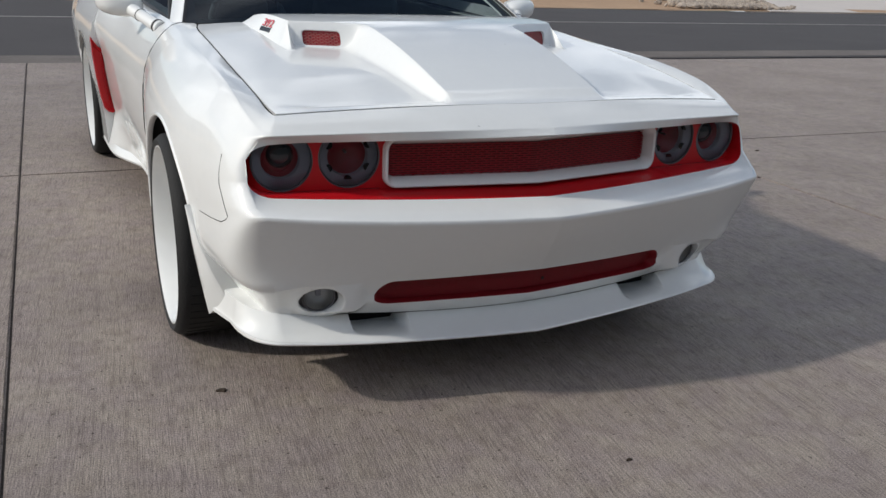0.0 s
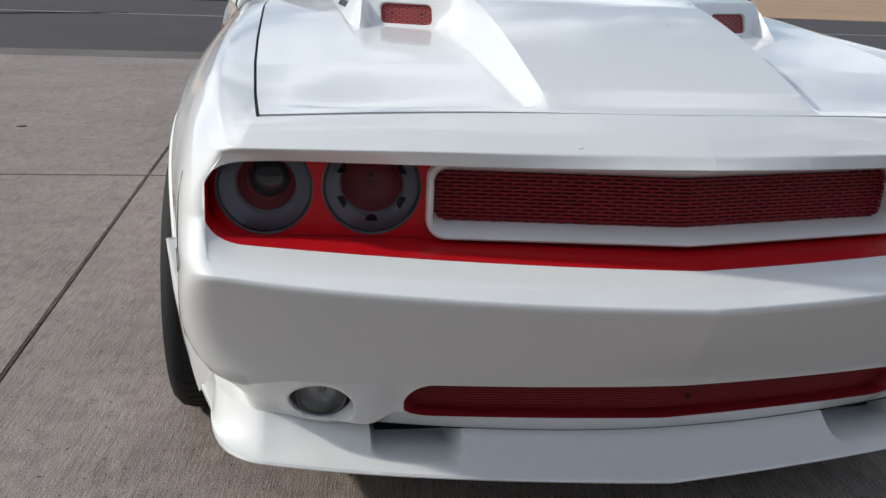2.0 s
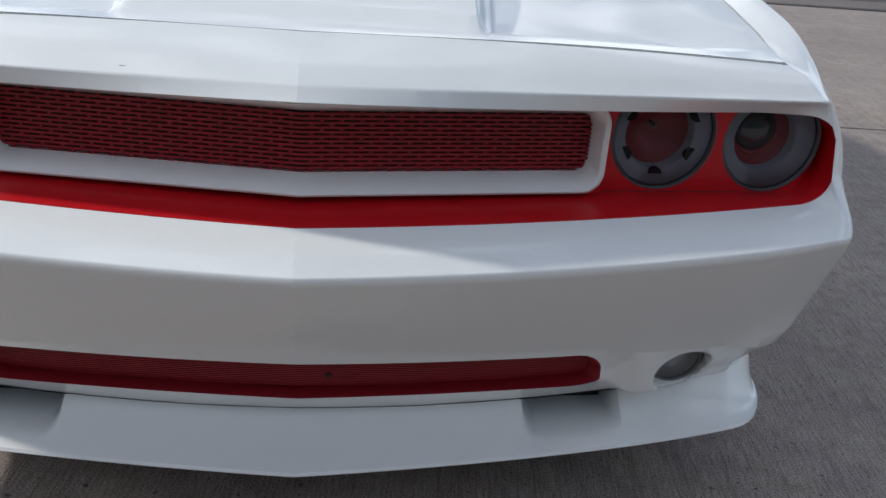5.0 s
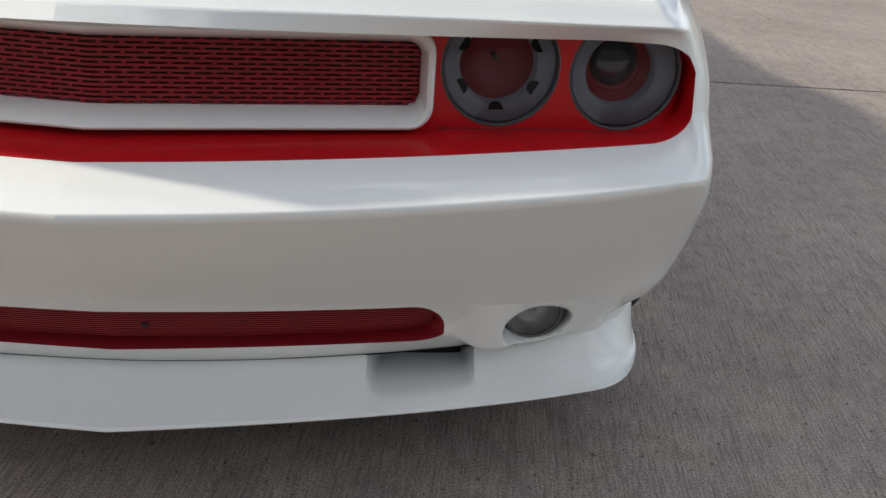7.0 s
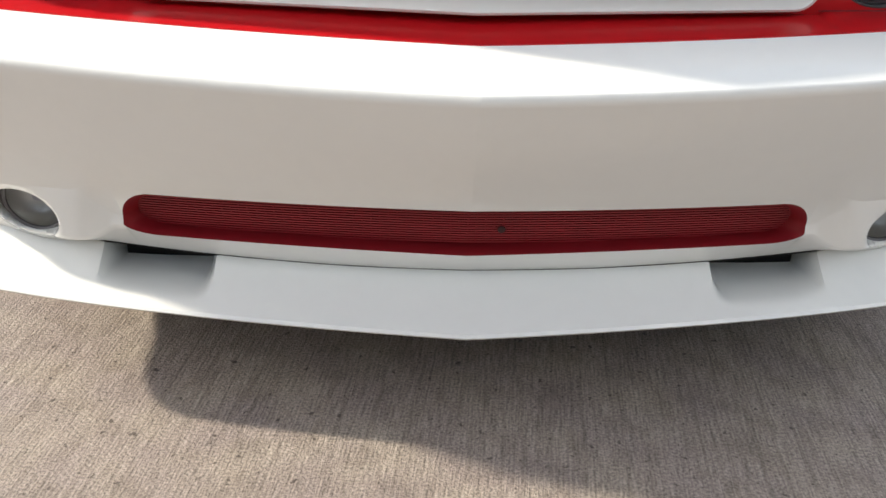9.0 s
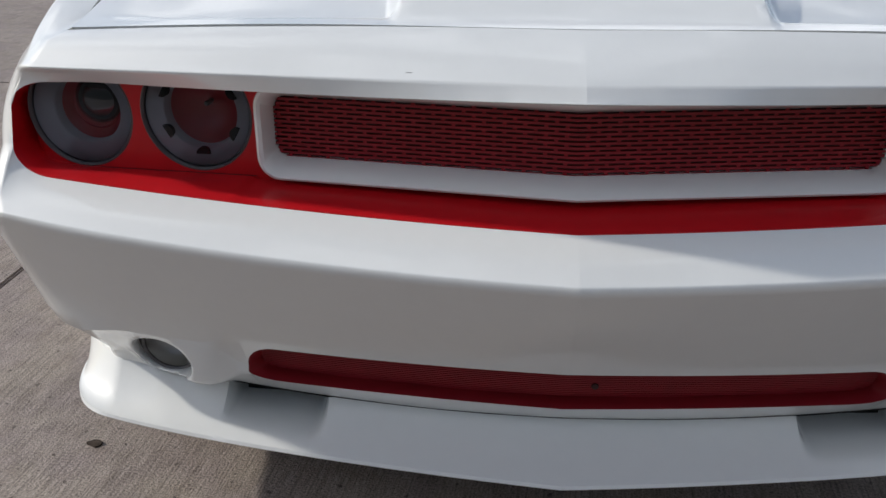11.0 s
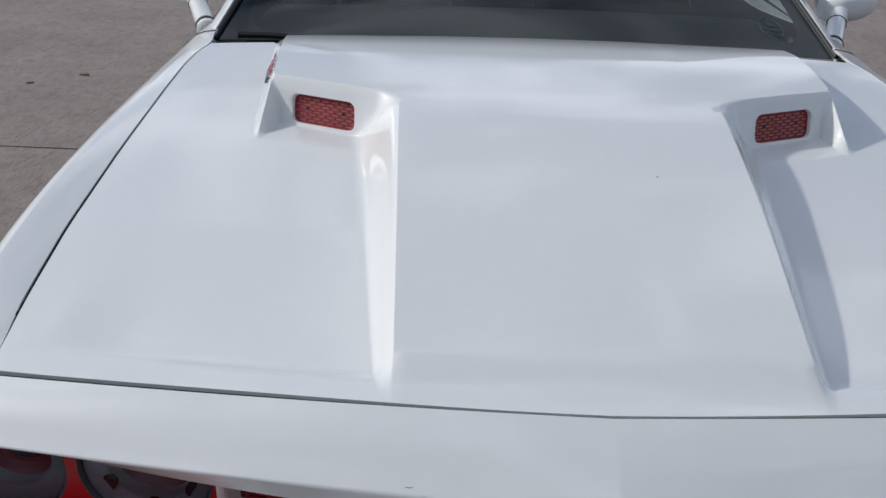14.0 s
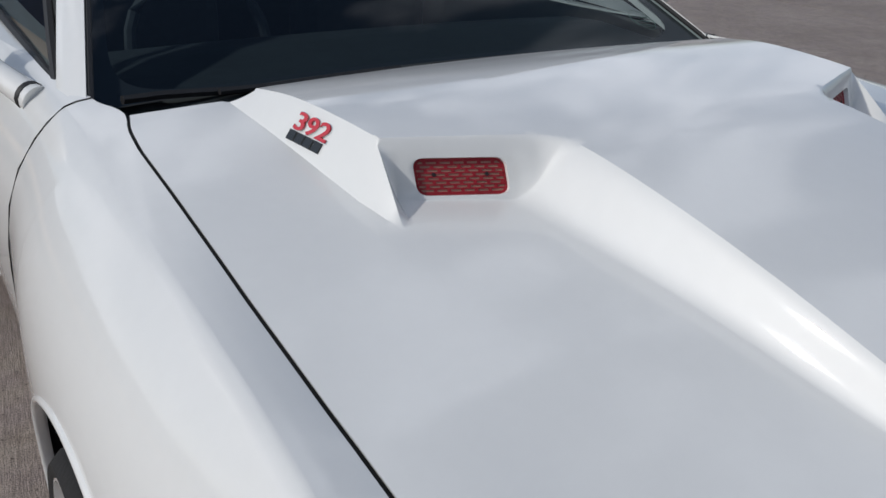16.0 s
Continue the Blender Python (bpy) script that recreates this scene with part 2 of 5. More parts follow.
def rounded_loop(hw, hh, r, n=8, straight=14):
    """Points round a rectangle with rounded corners, (u, v), the long sides split."""
    pts = []
    for cx, cy, a0 in ((hw - r, hh - r, 0), (-hw + r, hh - r, 90), (-hw + r, -hh + r, 180), (hw - r, -hh + r, 270)):
        pts += [(cx + r * math.cos(radians(a0 + 90 * k / n)), cy + r * math.sin(radians(a0 + 90 * k / n))) for k in range(n + 1)]
        if a0 in (0, 180):
            s = 1 if a0 == 0 else -1
            pts += [(s * (hw - r) * (1 - 2 * k / straight), cy + s * r) for k in range(1, straight)]
    return pts


def lerp(a, b, t):
    return a + (b - a) * t


def smooth01(t):
    t = min(max(t, 0.0), 1.0)
    return t * t * (3 - 2 * t)


def interp(x, xs, ys):
    return float(np.interp(x, xs, ys))


def soft(x, xs, ys, w=0.06):
    """interp with its kinks rounded off over w to each side."""
    return sum(interp(x + w * k, xs, ys) for k in (-1, -0.6, -0.2, 0.2, 0.6, 1)) / 6


# ---- the car ----
CORE = (0.0, 2.2, 0.45)
car = tagged(new("car"), "white two-door muscle car with red grille parked on concrete", "car")


def hood_base(x, y):
    return soft(y, [0.1, 0.2, 0.3, 0.92, 1.37, 1.5], [0.878, 0.889, 0.90, 0.98, 1.03, 1.04], 0.09) - soft(y, [0.19, 0.217, 0.248, 0.274, 0.29, 0.36, 0.46, 0.6, 0.9, 1.15, 1.45], [0.01, 0.025, 0.047, 0.0545, 0.0565, 0.056, 0.047, 0.040, 0.044, 0.047, 0.060], 0.012) * x * x


def gap_x(y):
    return soft(y, [0.2, 0.30, 0.42, 0.63, 0.85, 1.1, 1.3, 1.39, 1.455, 1.7], [0.770, 0.777, 0.784, 0.789, 0.789, 0.785, 0.782, 0.774, 0.757, 0.757], 0.022)


def gap_front(x):
    x = abs(x)
    return 0.2003 + 0.0182 * x + 0.1251 * x * x


def arch_z(y, yc, zc, r):
    d = r * r - (y - yc) ** 2
    return zc + math.sqrt(d) if d > 0 else -1.0


AXLE_F, AXLE_R = 0.935, 3.84
ARCH_F = (0.955, 0.325, 0.423)     # front wheel opening: y, z, radius

# Levels from the hood's edge down to the lip: front line y0 a b, heights z0 z1 z2, end of the front
LEVELS = [
    # name   y0      a       b       z0      z1       z2      xo
    ("gap",   0.2003, 0.0182, 0.1251, 0.8892, 0.0132, -0.0602, 0.777),
    ("n1",    0.152,  0.045,  0.100,  0.8670, 0.0050, -0.025,  0.785),
    ("nb",    0.112,  0.0735, 0.0780, 0.8420, -0.001, -0.0180, 0.797),
    ("nc",    0.102,  0.0752, 0.0770, 0.8350, -0.002, -0.0163, 0.803),
    ("nd",    0.094,  0.090,  0.1050, 0.8260, -0.010, -0.0125, 0.832),
    ("ot",    0.0847, 0.1069, 0.1400, 0.8164, -0.0198, -0.0095, 0.867),
    ("m1",    0.0847, 0.1069, 0.1300, 0.7600, 0.0, 0.0,        0.867),
    ("m2",    0.0847, 0.1000, 0.1200, 0.7200, 0.0, 0.0,        0.867),
    ("rb",    0.0912, 0.0721, 0.0850, 0.6312, 0.0144, 0.0191,  0.867),
    ("rc",    0.045,  0.0727, 0.0800, 0.6125, 0.0100, 0.0300,  0.860),
    ("bc",    0.008,  0.0733, 0.0750, 0.5910, 0.0054, 0.0416,  0.838),
    ("bd",    0.008,  0.0733, 0.0750, 0.5800, 0.0054, 0.0416,  0.838),
    ("l1",    0.048,  0.0735, 0.0800, 0.5000, 0.0020, 0.0200,  0.834),
    ("l2",    0.088,  0.0500, 0.1050, 0.4350, 0.0, 0.0,        0.815),
    ("vs",    0.1060, 0.0370, 0.1240, 0.4040, 0.0030, -0.006,  0.800),
    ("vt",    0.1146, 0.0300, 0.1300, 0.3920, 0.0050, -0.008,  0.794),
    ("vb",    0.166,  0.0100, 0.1000, 0.2950, 0.0360, -0.010,  0.770),
    ("lt",    0.215,  0.0000, 0.1200, 0.2445, 0.0100, 0.020,   0.755),
]
NAMES = [lv[0] for lv in LEVELS]
BULGE = {"bc": 0.2, "bd": 0.3, "l1": 0.55, "l2": 0.55, "vs": 0.15}      # how much rounder the ends of the front turn
FRONT = [*np.linspace(0, 0.39, 20), *np.linspace(0.405, 0.455, 5), *(0.46 + 0.054 * math.sin(math.pi * k / 22) for k in range(12)), *np.linspace(0.53, 0.793, 40), *(0.80 + 0.067 * math.sin(math.pi * k / 26) for k in range(14))]
SIDE_Y1 = 1.60
NCORNER = 14


def crease(y):
    """The shoulder line on top of the front fender."""
    return (soft(y, [0.38, 0.5, 0.6, 0.8, 1.1, 1.3, 1.5, 1.6, 1.8], [0.866, 0.860, 0.858, 0.855, 0.853, 0.846, 0.835, 0.832, 0.830], 0.1),
            soft(y, [0.38, 0.5, 0.6, 0.7, 0.9, 1.2, 1.4, 1.6, 1.8], [0.885, 0.912, 0.927, 0.940, 0.952, 0.962, 0.972, 0.983, 0.99], 0.1))


def section_x(y, z):
    """Half width of the flank below the shoulder."""
    xc, zc = crease(y)
    wide = soft(y, [0.3, 0.45, 0.525, 0.6, 0.75, 0.95, 1.15, 1.35, 1.6, 1.8], [0.92, 0.943, 0.955, 0.967, 0.986, 0.995, 0.992, 0.982, 0.951, 0.94], 0.07)
    low = 0.61
    if z >= low:
        t = min(max((zc - z) / (zc - low), 0.0), 1.0)
        return xc + (wide - xc) * (1 - (1 - t) ** interp(y, [0.6, 1.0, 1.6], [2.6, 3.0, 3.7]))
    tuck = lerp(0.012, 0.095, smooth01((y - 1.38) / 0.2))
    nose = 0.085 * smooth01((0.46 - z) / 0.17) * (1 - smooth01((y - 0.53) / 0.10))
    return wide - tuck * ((low - z) / 0.41) ** 1.7 - nose


def arch_floor(y):
    """How high the opening for the wheel reaches at y; easing down to the sill beside it."""
    yc, zc, r = ARCH_F
    d = abs(y - yc)
    return zc + math.sqrt(r * r - d * d) if d < r else lerp(zc, 0.20, smooth01((d - r) / (0.008 if y < yc else 0.07)))


SIDE_T = {"nc": 0.027, "nd": 0.06, "ot": 0.125, "m1": 0.205, "m2": 0.30, "rb": 0.36, "rc": 0.425, "bc": 0.475, "bd": 0.51, "l1": 0.58, "l2": 0.66, "vs": 0.72, "vt": 0.77, "vb": 0.88, "lt": 1.0}


def side_point(name, y, opening=True):
    """A point of the flank on one of the levels at a distance y along the car."""
    g = gap_x(min(y, 1.455)) + (0.02 * smooth01((y - 1.46) / 0.14))
    zg = hood_base(g, min(y, 1.5)) - 0.006 * smooth01((y - 1.45) / 0.15)
    xc, zc = crease(y)
    if name in ("gap", "n1", "nb"):
        k = {"gap": 0.0, "n1": 0.5, "nb": 0.86}[name]
        x, z = lerp(g, xc, k), lerp(zg, zc, k) + 0.003 * math.sin(math.pi * k)
    else:
        z = lerp(zc, arch_floor(y) if opening else 0.20, SIDE_T[name])
        x = section_x(y, z)
    return x, z


def joint_rise(x):
    """How the joint of bumper and lip climbs outwards, dips under the fog lamp and climbs again."""
    return soft(x, [0, 0.2, 0.40, 0.564, 0.613, 0.655, 0.685, 0.716, 0.747, 0.80], [0, 0.001, 0.006, 0.012, 0.011, 0.006, 0.009, 0.017, 0.022, 0.024], 0.02)


def level_points(i):
    name, y0, a, b, z0, z1, z2, xo = LEVELS[i]
    pts = []
    for x in FRONT:
        x = x if x < 0.6 else 0.6 + (x - 0.6) * (xo - 0.6) / (0.867 - 0.6)
        z = z0 + z1 * x + z2 * x * x
        y = y0 + a * x + b * x * x
        y += BULGE.get(name, 0.0) * max(0.0, x - 0.66) ** 2
        if name in ("ot", "m1", "m2"):
            y -= 0.030 * smooth01((x - 0.70) / 0.167)
        # rounded ends of the upper opening and of the lower vent
        if name in ("ot", "rb") and x > 0.80:
            e = 1 - math.sqrt(max(0.0, 1 - ((x - 0.80) / 0.0675) ** 2))
            z += (-0.045 if name == "ot" else 0.040) * e
            y += 0.02 * e if name == "rb" else 0.0
        # the panel round the fog lamp stands a little proud of the face above it
        proud, droop = smooth01((x - 0.525) / 0.06), smooth01((x - 0.71) / 0.10)
        if name in ("vs", "vt", "vb"):
            y += {"vs": 0.0, "vt": -0.0055, "vb": -0.024}[name] * proud + {"vs": 0.0, "vt": 0.006, "vb": 0.030}[name] * smooth01((x - 0.60) / 0.08) + {"vs": 0.0, "vt": 0.010, "vb": 0.038}[name] * smooth01((x - 0.69) / 0.07)
            z += (-0.011 if name == "vs" else -0.013 if name == "vt" else -0.008) * proud - {"vs": 0.012, "vt": 0.013, "vb": 0.006}[name] * droop
        if name == "lt":
            z += joint_rise(x)
            y -= 0.005 * smooth01((x - 0.59) / 0.05)
        if name in ("vt", "vb") and 0.46 < x <= 0.515:
            e = 1 - math.sqrt(max(0.0, 1 - ((x - 0.46) / 0.0545) ** 2))
            z += (-0.058 if name == "vt" else 0.021) * e
            y += (0.0305 if name == "vt" else -0.0110) * e
        if name in ("vt", "vb") and x > 0.515:
            e = 1 - smooth01((x - 0.515) / 0.05)
            z += (-0.058 if name == "vt" else 0.021) * e
            y += (0.0305 if name == "vt" else -0.0110) * e
        pts.append((x, y, z))
    if name in ("m1", "m2"):
        o = level_points(NAMES.index("ot"))[len(FRONT) - 1]
        r = level_points(NAMES.index("rb"))[len(FRONT) - 1]
        t = 0.33 if name == "m1" else 0.67
        pts[-1] = tuple(lerp(p, q, t) for p, q in zip(o, r))
    return pts


CORNER_Y = 0.525                    # where the corner has turned into the flank
FULL = {"n1": 0.6, "nb": 0.6, "nc": 0.6, "nd": 0.62, "ot": 0.62, "m1": 0.62, "m2": 0.62, "rb": 0.62, "rc": 0.66, "bc": 0.72, "bd": 0.78, "l1": 0.95, "l2": 0.95, "vs": 0.86}      # how far the corner is filled out


def mean3(v):
    return [(v[max(k - 1, 0)] + v[k] + v[min(k + 1, len(v) - 1)]) / 3 for k in range(len(v))]


def corner_points(i, ends, slopes):
    """From the end of the front round the corner, then along the flank over the wheel to the door."""
    name = NAMES[i]
    x0, y0, z0 = ends[i]
    x3, z3 = side_point(name, CORNER_Y)
    pts, n = [], NCORNER + 8
    full = FULL.get(name, 0.78)
    if name == "gap":
        pts = [(gap_x(y), y, lerp(z0, hood_base(gap_x(y), y), smooth01((y - y0) / 0.15))) for y in (lerp(y0, CORNER_Y, k / n) for k in range(1, n + 1))]
    else:
        d = 0.02
        lean = (side_point(name, CORNER_Y + d)[0] - x3) / d if name in ("n1", "nb") else (section_x(CORNER_Y + d, z3) - section_x(CORNER_Y, z3)) / d
        reach, back = full * (x3 - x0), 0.62 * (CORNER_Y - y0)
        bx, by = (x0, x0 + reach, x3 - lean * back, x3), (y0, y0 + slopes[i] * reach, CORNER_Y - back, CORNER_Y)
        for k in range(1, n + 1):
            t = k / n
            w = ((1 - t) ** 3, 3 * t * (1 - t) ** 2, 3 * t * t * (1 - t), t ** 3)
            x, y, z = sum(a * e for a, e in zip(w, bx)), sum(a * e for a, e in zip(w, by)), lerp(z0, z3, smooth01(t))
            if name in ("n1", "nb", "nc", "nd"):        # these follow the rise of the hood's edge
                rise = lambda q: hood_base(gap_x(q), q)
                z = rise(y) + lerp(z0 - rise(y0), z3 - rise(CORNER_Y), smooth01(t))
            pts.append((x, y, z))
    yc, zc, r = ARCH_F
    along = [yc - r * math.cos(math.pi * k / 46) for k in range(47)] + [lerp(yc + r, SIDE_Y1, k / 8) for k in range(1, 9)]
    for y in along:
        x, z = side_point(name, y)
        pts.append((x, y, z))
    return pts


ROWS_HALF = [level_points(i) for i in range(len(LEVELS))]
NF = len(FRONT)
ENDS = [r[-1] for r in ROWS_HALF]
SLOPES = mean3(mean3([lv[2] + 2 * lv[3] * lv[7] + 2 * BULGE.get(lv[0], 0.0) * (lv[7] - 0.66) for lv in LEVELS]))
ROWS_HALF = [r + corner_points(i, ENDS, SLOPES) for i, r in enumerate(ROWS_HALF)]
SPLIT = min(j for j in range(NF, NF + NCORNER + 8) if ROWS_HALF[NAMES.index("m2")][j][1] > 0.335)     # the joint of bumper and fender
iot, irb, ivt, ivb = (NAMES.index(k) for k in ("ot", "rb", "vt", "vb"))
JV = min(j for j in range(NF) if FRONT[j] > 0.5135)


def cut_round(bm, cx, cz, rx, rz, yfront=0.6):
    """Opens an oval hole, seen from the front, and brings the edge onto the oval."""
    far = lambda c: math.hypot((c.x - cx) / rx, (c.z - cz) / rz)
    gone = [f for f in bm.faces if (c := f.calc_center_median()).y < yfront and far(c) < 1]
    edge = {v for f in gone for v in f.verts}
    bmesh.ops.delete(bm, geom=gone, context="FACES")
    edge = {v for v in edge if v.is_valid and v.is_boundary}
    for v in edge:
        k = 1 / max(far(v.co), 1e-6)
        z = cz + (v.co.z - cz) * k
        v.co.y -= 0.45 * (z - v.co.z)
        v.co.x, v.co.z = cx + (v.co.x - cx) * k, z
    # walls of the recess
    rim = [e for e in bm.edges if e.is_boundary and all(v in edge for v in e.verts)]
    for dy, k in ((0.004, 0.975), (0.045, 0.95)):
        more = bmesh.ops.extrude_edge_only(bm, edges=rim)["geom"]
        rim = [g for g in more if isinstance(g, bmesh.types.BMEdge) and g.is_boundary]
        for v in {v for e in rim for v in e.verts}:
            v.co = Vector((cx + (v.co.x - cx) * k, v.co.y + dy, cz + (v.co.z - cz) * k))
    return bm


FOG = (0.668, 0.338, 0.055)
STEPS = {"n1": (0, 0.5, 0.9), "nb": (0, 0.3, 0.7), "nc": (0, 0.3, 0.7), "nd": (0, 0.5), "ot": (0, 0.33, 0.67), "m1": (0, 0.5), "m2": (0, 0.33, 0.67), "rb": (0, 0.4), "rc": (0, 0.35, 0.7, 0.93), "bd": (0, 0.07, 0.2, 0.5, 0.8), "l1": (0, 0.5), "l2": (0, 0.5),
         "vt": [k / 12 for k in range(12)], "vb": (0, 0.25, 0.5, 0.75)}
FINE = [(i, t) for i in range(len(LEVELS) - 1) for t in STEPS.get(NAMES[i], (0,))] + [(len(LEVELS) - 2, 1.0)]


def between(i, t, j):
    """A point between two levels; rounded across them once the corner begins."""
    p, q = ROWS_HALF[i][j], ROWS_HALF[i + 1][j]
    flat = [lerp(a, e, t) for a, e in zip(p, q)]
    k = smooth01((j - NF) / 6)
    if k == 0 or NAMES[i] in ("gap", "n1"):
        return tuple(flat)
    o, r = ROWS_HALF[i - 1][j], ROWS_HALF[min(i + 2, len(LEVELS) - 1)][j]
    far = lambda a, e: max(math.dist(a, e), 1e-4)
    d0, d1, d2 = far(o, p), far(p, q), far(q, r)
    out = []
    for a, b, c, e, f in zip(o, p, q, r, flat):
        m0 = ((b - a) / d0 * d1 + (c - b) / d1 * d0) / (d0 + d1) * d1
        m1 = ((c - b) / d1 * d2 + (e - c) / d2 * d1) / (d1 + d2) * d1
        h = b * (2 * t ** 3 - 3 * t * t + 1) + m0 * (t ** 3 - 2 * t * t + t) + c * (3 * t * t - 2 * t ** 3) + m1 * (t ** 3 - t * t)
        out.append(lerp(f, h, k))
    return tuple(out)


fine_rows = [[between(i, t, j) for j in range(len(ROWS_HALF[0]))] for i, t in FINE]
whole = [[(-x, y, z) for x, y, z in row[1:SPLIT + 1]][::-1] + row[:SPLIT + 1] for row in fine_rows]


def fascia_open(i, j):
    i = FINE[i][0]
    k = j - SPLIT if j >= SPLIT else SPLIT - 1 - j      # cell index from the middle
    return (iot <= i < irb and k < NF - 1) or (i == ivt and k < JV)


bm = lattice(whole, fascia_open, CORE)
for s in (-1, 1):
    cut_round(bm, s * FOG[0], FOG[1] - 0.002, 0.061, 0.0465)
bumper = part("front_bumper", bm, WHITE, car, "white front fascia with V-shaped nose and brow", angle=180)
# the fold down the middle and the ledge over the fog lamps stay crisp
crisp = bumper.data.attributes.get("sharp_edge") or bumper.data.attributes.new("sharp_edge", "BOOLEAN", "EDGE")
spots = [v.co for v in bumper.data.vertices]
LEDGE = {tuple(round(k, 5) for k in q) for q in ROWS_HALF[NAMES.index("vs")][:NF] if 0.535 < q[0]}
for e in bumper.data.edges:
    p, q = spots[e.vertices[0]], spots[e.vertices[1]]
    fold = abs(p.x) < 1e-5 and abs(q.x) < 1e-5
    ledge = all((round(abs(v.x), 5), round(v.y, 5), round(v.z, 5)) in LEDGE for v in (p, q))
    if fold or ledge:
        crisp.data[e.index].value = True


def fold(row, drop, back):
    both = [(-x, y, z) for x, y, z in row[1:]][::-1] + row
    return lattice([both, [(x, y + 0.0012, z - 0.0015) for x, y, z in both], [(x, y + back, z - drop) for x, y, z in both]], None, (0, 3, 0.8))


part("shut_edge", fold(ROWS_HALF[0][:SPLIT], 0.012, 0.0015), WHITE, bumper)
part("lower_edge", fold(ROWS_HALF[-1][:SPLIT], -0.004, 0.02), WHITE, bumper)


for s in (-1, 1):
    rows = [[(s * x, y, z) for x, y, z in row[SPLIT:]] for row in fine_rows]
    fender = part("front_fender", lattice(rows, None, CORE), WHITE, car, solid=0.006, angle=35)


# bumper and fender shade as one skin across their joint
skin = lattice([[(-x, y, z) for x, y, z in row[1:]][::-1] + row for row in fine_rows], None, CORE)
skin.normal_update()
TURNED = {tuple(round(k, 4) for k in v.co): v.normal.copy() for v in skin.verts if v.co.y > 0.24 and abs(v.co.x) > 0.78}
skin.free()
for ob in [bumper] + [f for f in car.children if f.name.startswith("front_fender")]:
    me = ob.data
    kept = [c.vector.copy() for c in me.corner_normals]
    near = {v.index: TURNED.get(tuple(round(k, 4) for k in v.co)) for v in me.vertices}
    me.normals_split_custom_set([near[l.vertex_index] if near[l.vertex_index] is not None and near[l.vertex_index].dot(n) > 0.8 else n for l, n in zip(me.loops, kept)])

JS = SPLIT
IBD = NAMES.index("bd")
seam = [ROWS_HALF[i][JS] for i in range(NAMES.index("m1"), IBD)] + [tuple(lerp(p, q, 0.5) for p, q in zip(ROWS_HALF[IBD - 1][JS], ROWS_HALF[IBD][JS + 1]))] + ROWS_HALF[IBD][JS + 2:NF + NCORNER + 7]
for s in (-1, 1):
    part("panel_gap", tube([(s * x, y, z) for x, y, z in seam], 0.0014, 5), CAVITY, bumper, "thin dark panel gap")

# rolled lip round the front wheel opening
for s in (-1, 1):
    yc, zc, r = ARCH_F
    turn = [math.pi * k / 60 for k in range(61)]
    rows = [[(s * (section_x(yc - r * math.cos(a), zc + r * math.sin(a)) + dx), yc - (r + dr) * math.cos(a), zc + (r + dr) * math.sin(a)) for a in turn]
            for dx, dr in ((-0.006, 0.010), (0.002, 0.007), (0.0045, 0.003), (0.0035, -0.001), (-0.001, -0.004), (-0.012, -0.0065), (-0.016, -0.006))]
    part("arch_lip", lattice(rows, None, (0, yc, 0.5)), WHITE, car, "white rolled lip round the wheel opening", angle=60)

for s in (-1, 1):
    part("door_gap", tube([(s * (q[-1][0] + 0.0005), SIDE_Y1 + 0.003, q[-1][2]) for q in ROWS_HALF], 0.0019, 5), CAVITY, car, "dark gap ahead of the door")

# -- hood: a plateau between two sunk channels that end in scoops
PLATEAU_Y = [0.2, 0.26, 0.42, 0.57, 0.76, 0.88, 1.0, 1.2, 1.33, 1.5]
PLATEAU_Z = [0.889, 0.9055, 0.953, 0.994, 1.034, 1.052, 1.0605, 1.064, 1.054, 1.022]


def plateau(x, y):
    return sum(interp(y + d, PLATEAU_Y, PLATEAU_Z) for d in (-0.08, -0.05, -0.02, 0.02, 0.05, 0.08)) / 6  - lerp(0.035, 0.014, smooth01((y - 0.9) / 0.4)) * x * x + 0.003


def xe_top(y):
    return interp(y, [0.2, 0.26, 0.52, 0.88, 1.6], [0.256, 0.259, 0.269, 0.284, 0.294])


def xe_bot(y):
    return interp(y, [0.2, 0.26, 0.5, 0.68, 0.82, 0.9, 1.6], [0.268, 0.284, 0.314, 0.336, 0.356, 0.372, 0.375])


def face_bottom(x):
    return 0.900 + 0.45 * (min(max(x, 0.34), 0.53) - 0.34)


def face_top(x):
    return 0.925 + 0.40 * (min(max(x, 0.30), 0.53) - 0.30)


def hood_rear(x):
    return 1.446 - 0.22 * x * x if x < 0.566 else interp(x, [0.566, 0.602, 0.78], [1.3755, 1.430, 1.452])


BREAK_N = (16, 12, 26, 6, 8, 18)
HOOD_ROWS = (70, 18, 30)


def hood_cols(y):
    ridge = interp(y, [0.2, 0.917, 1.025, 1.364, 1.5], [0.546, 0.546, 0.530, 0.561, 0.575])
    foot = interp(y, [0.2, 0.917, 1.0, 1.374, 1.5], [0.554, 0.553, 0.566, 0.592, 0.60])
    inner = interp(y, [0.2, 0.917, 1.0, 1.5], [0.534, 0.532, 0.512, 0.53])
    edge = gap_x(y) - 0.0056
    return [0, xe_top(y), xe_bot(y), inner, ridge, foot, edge]


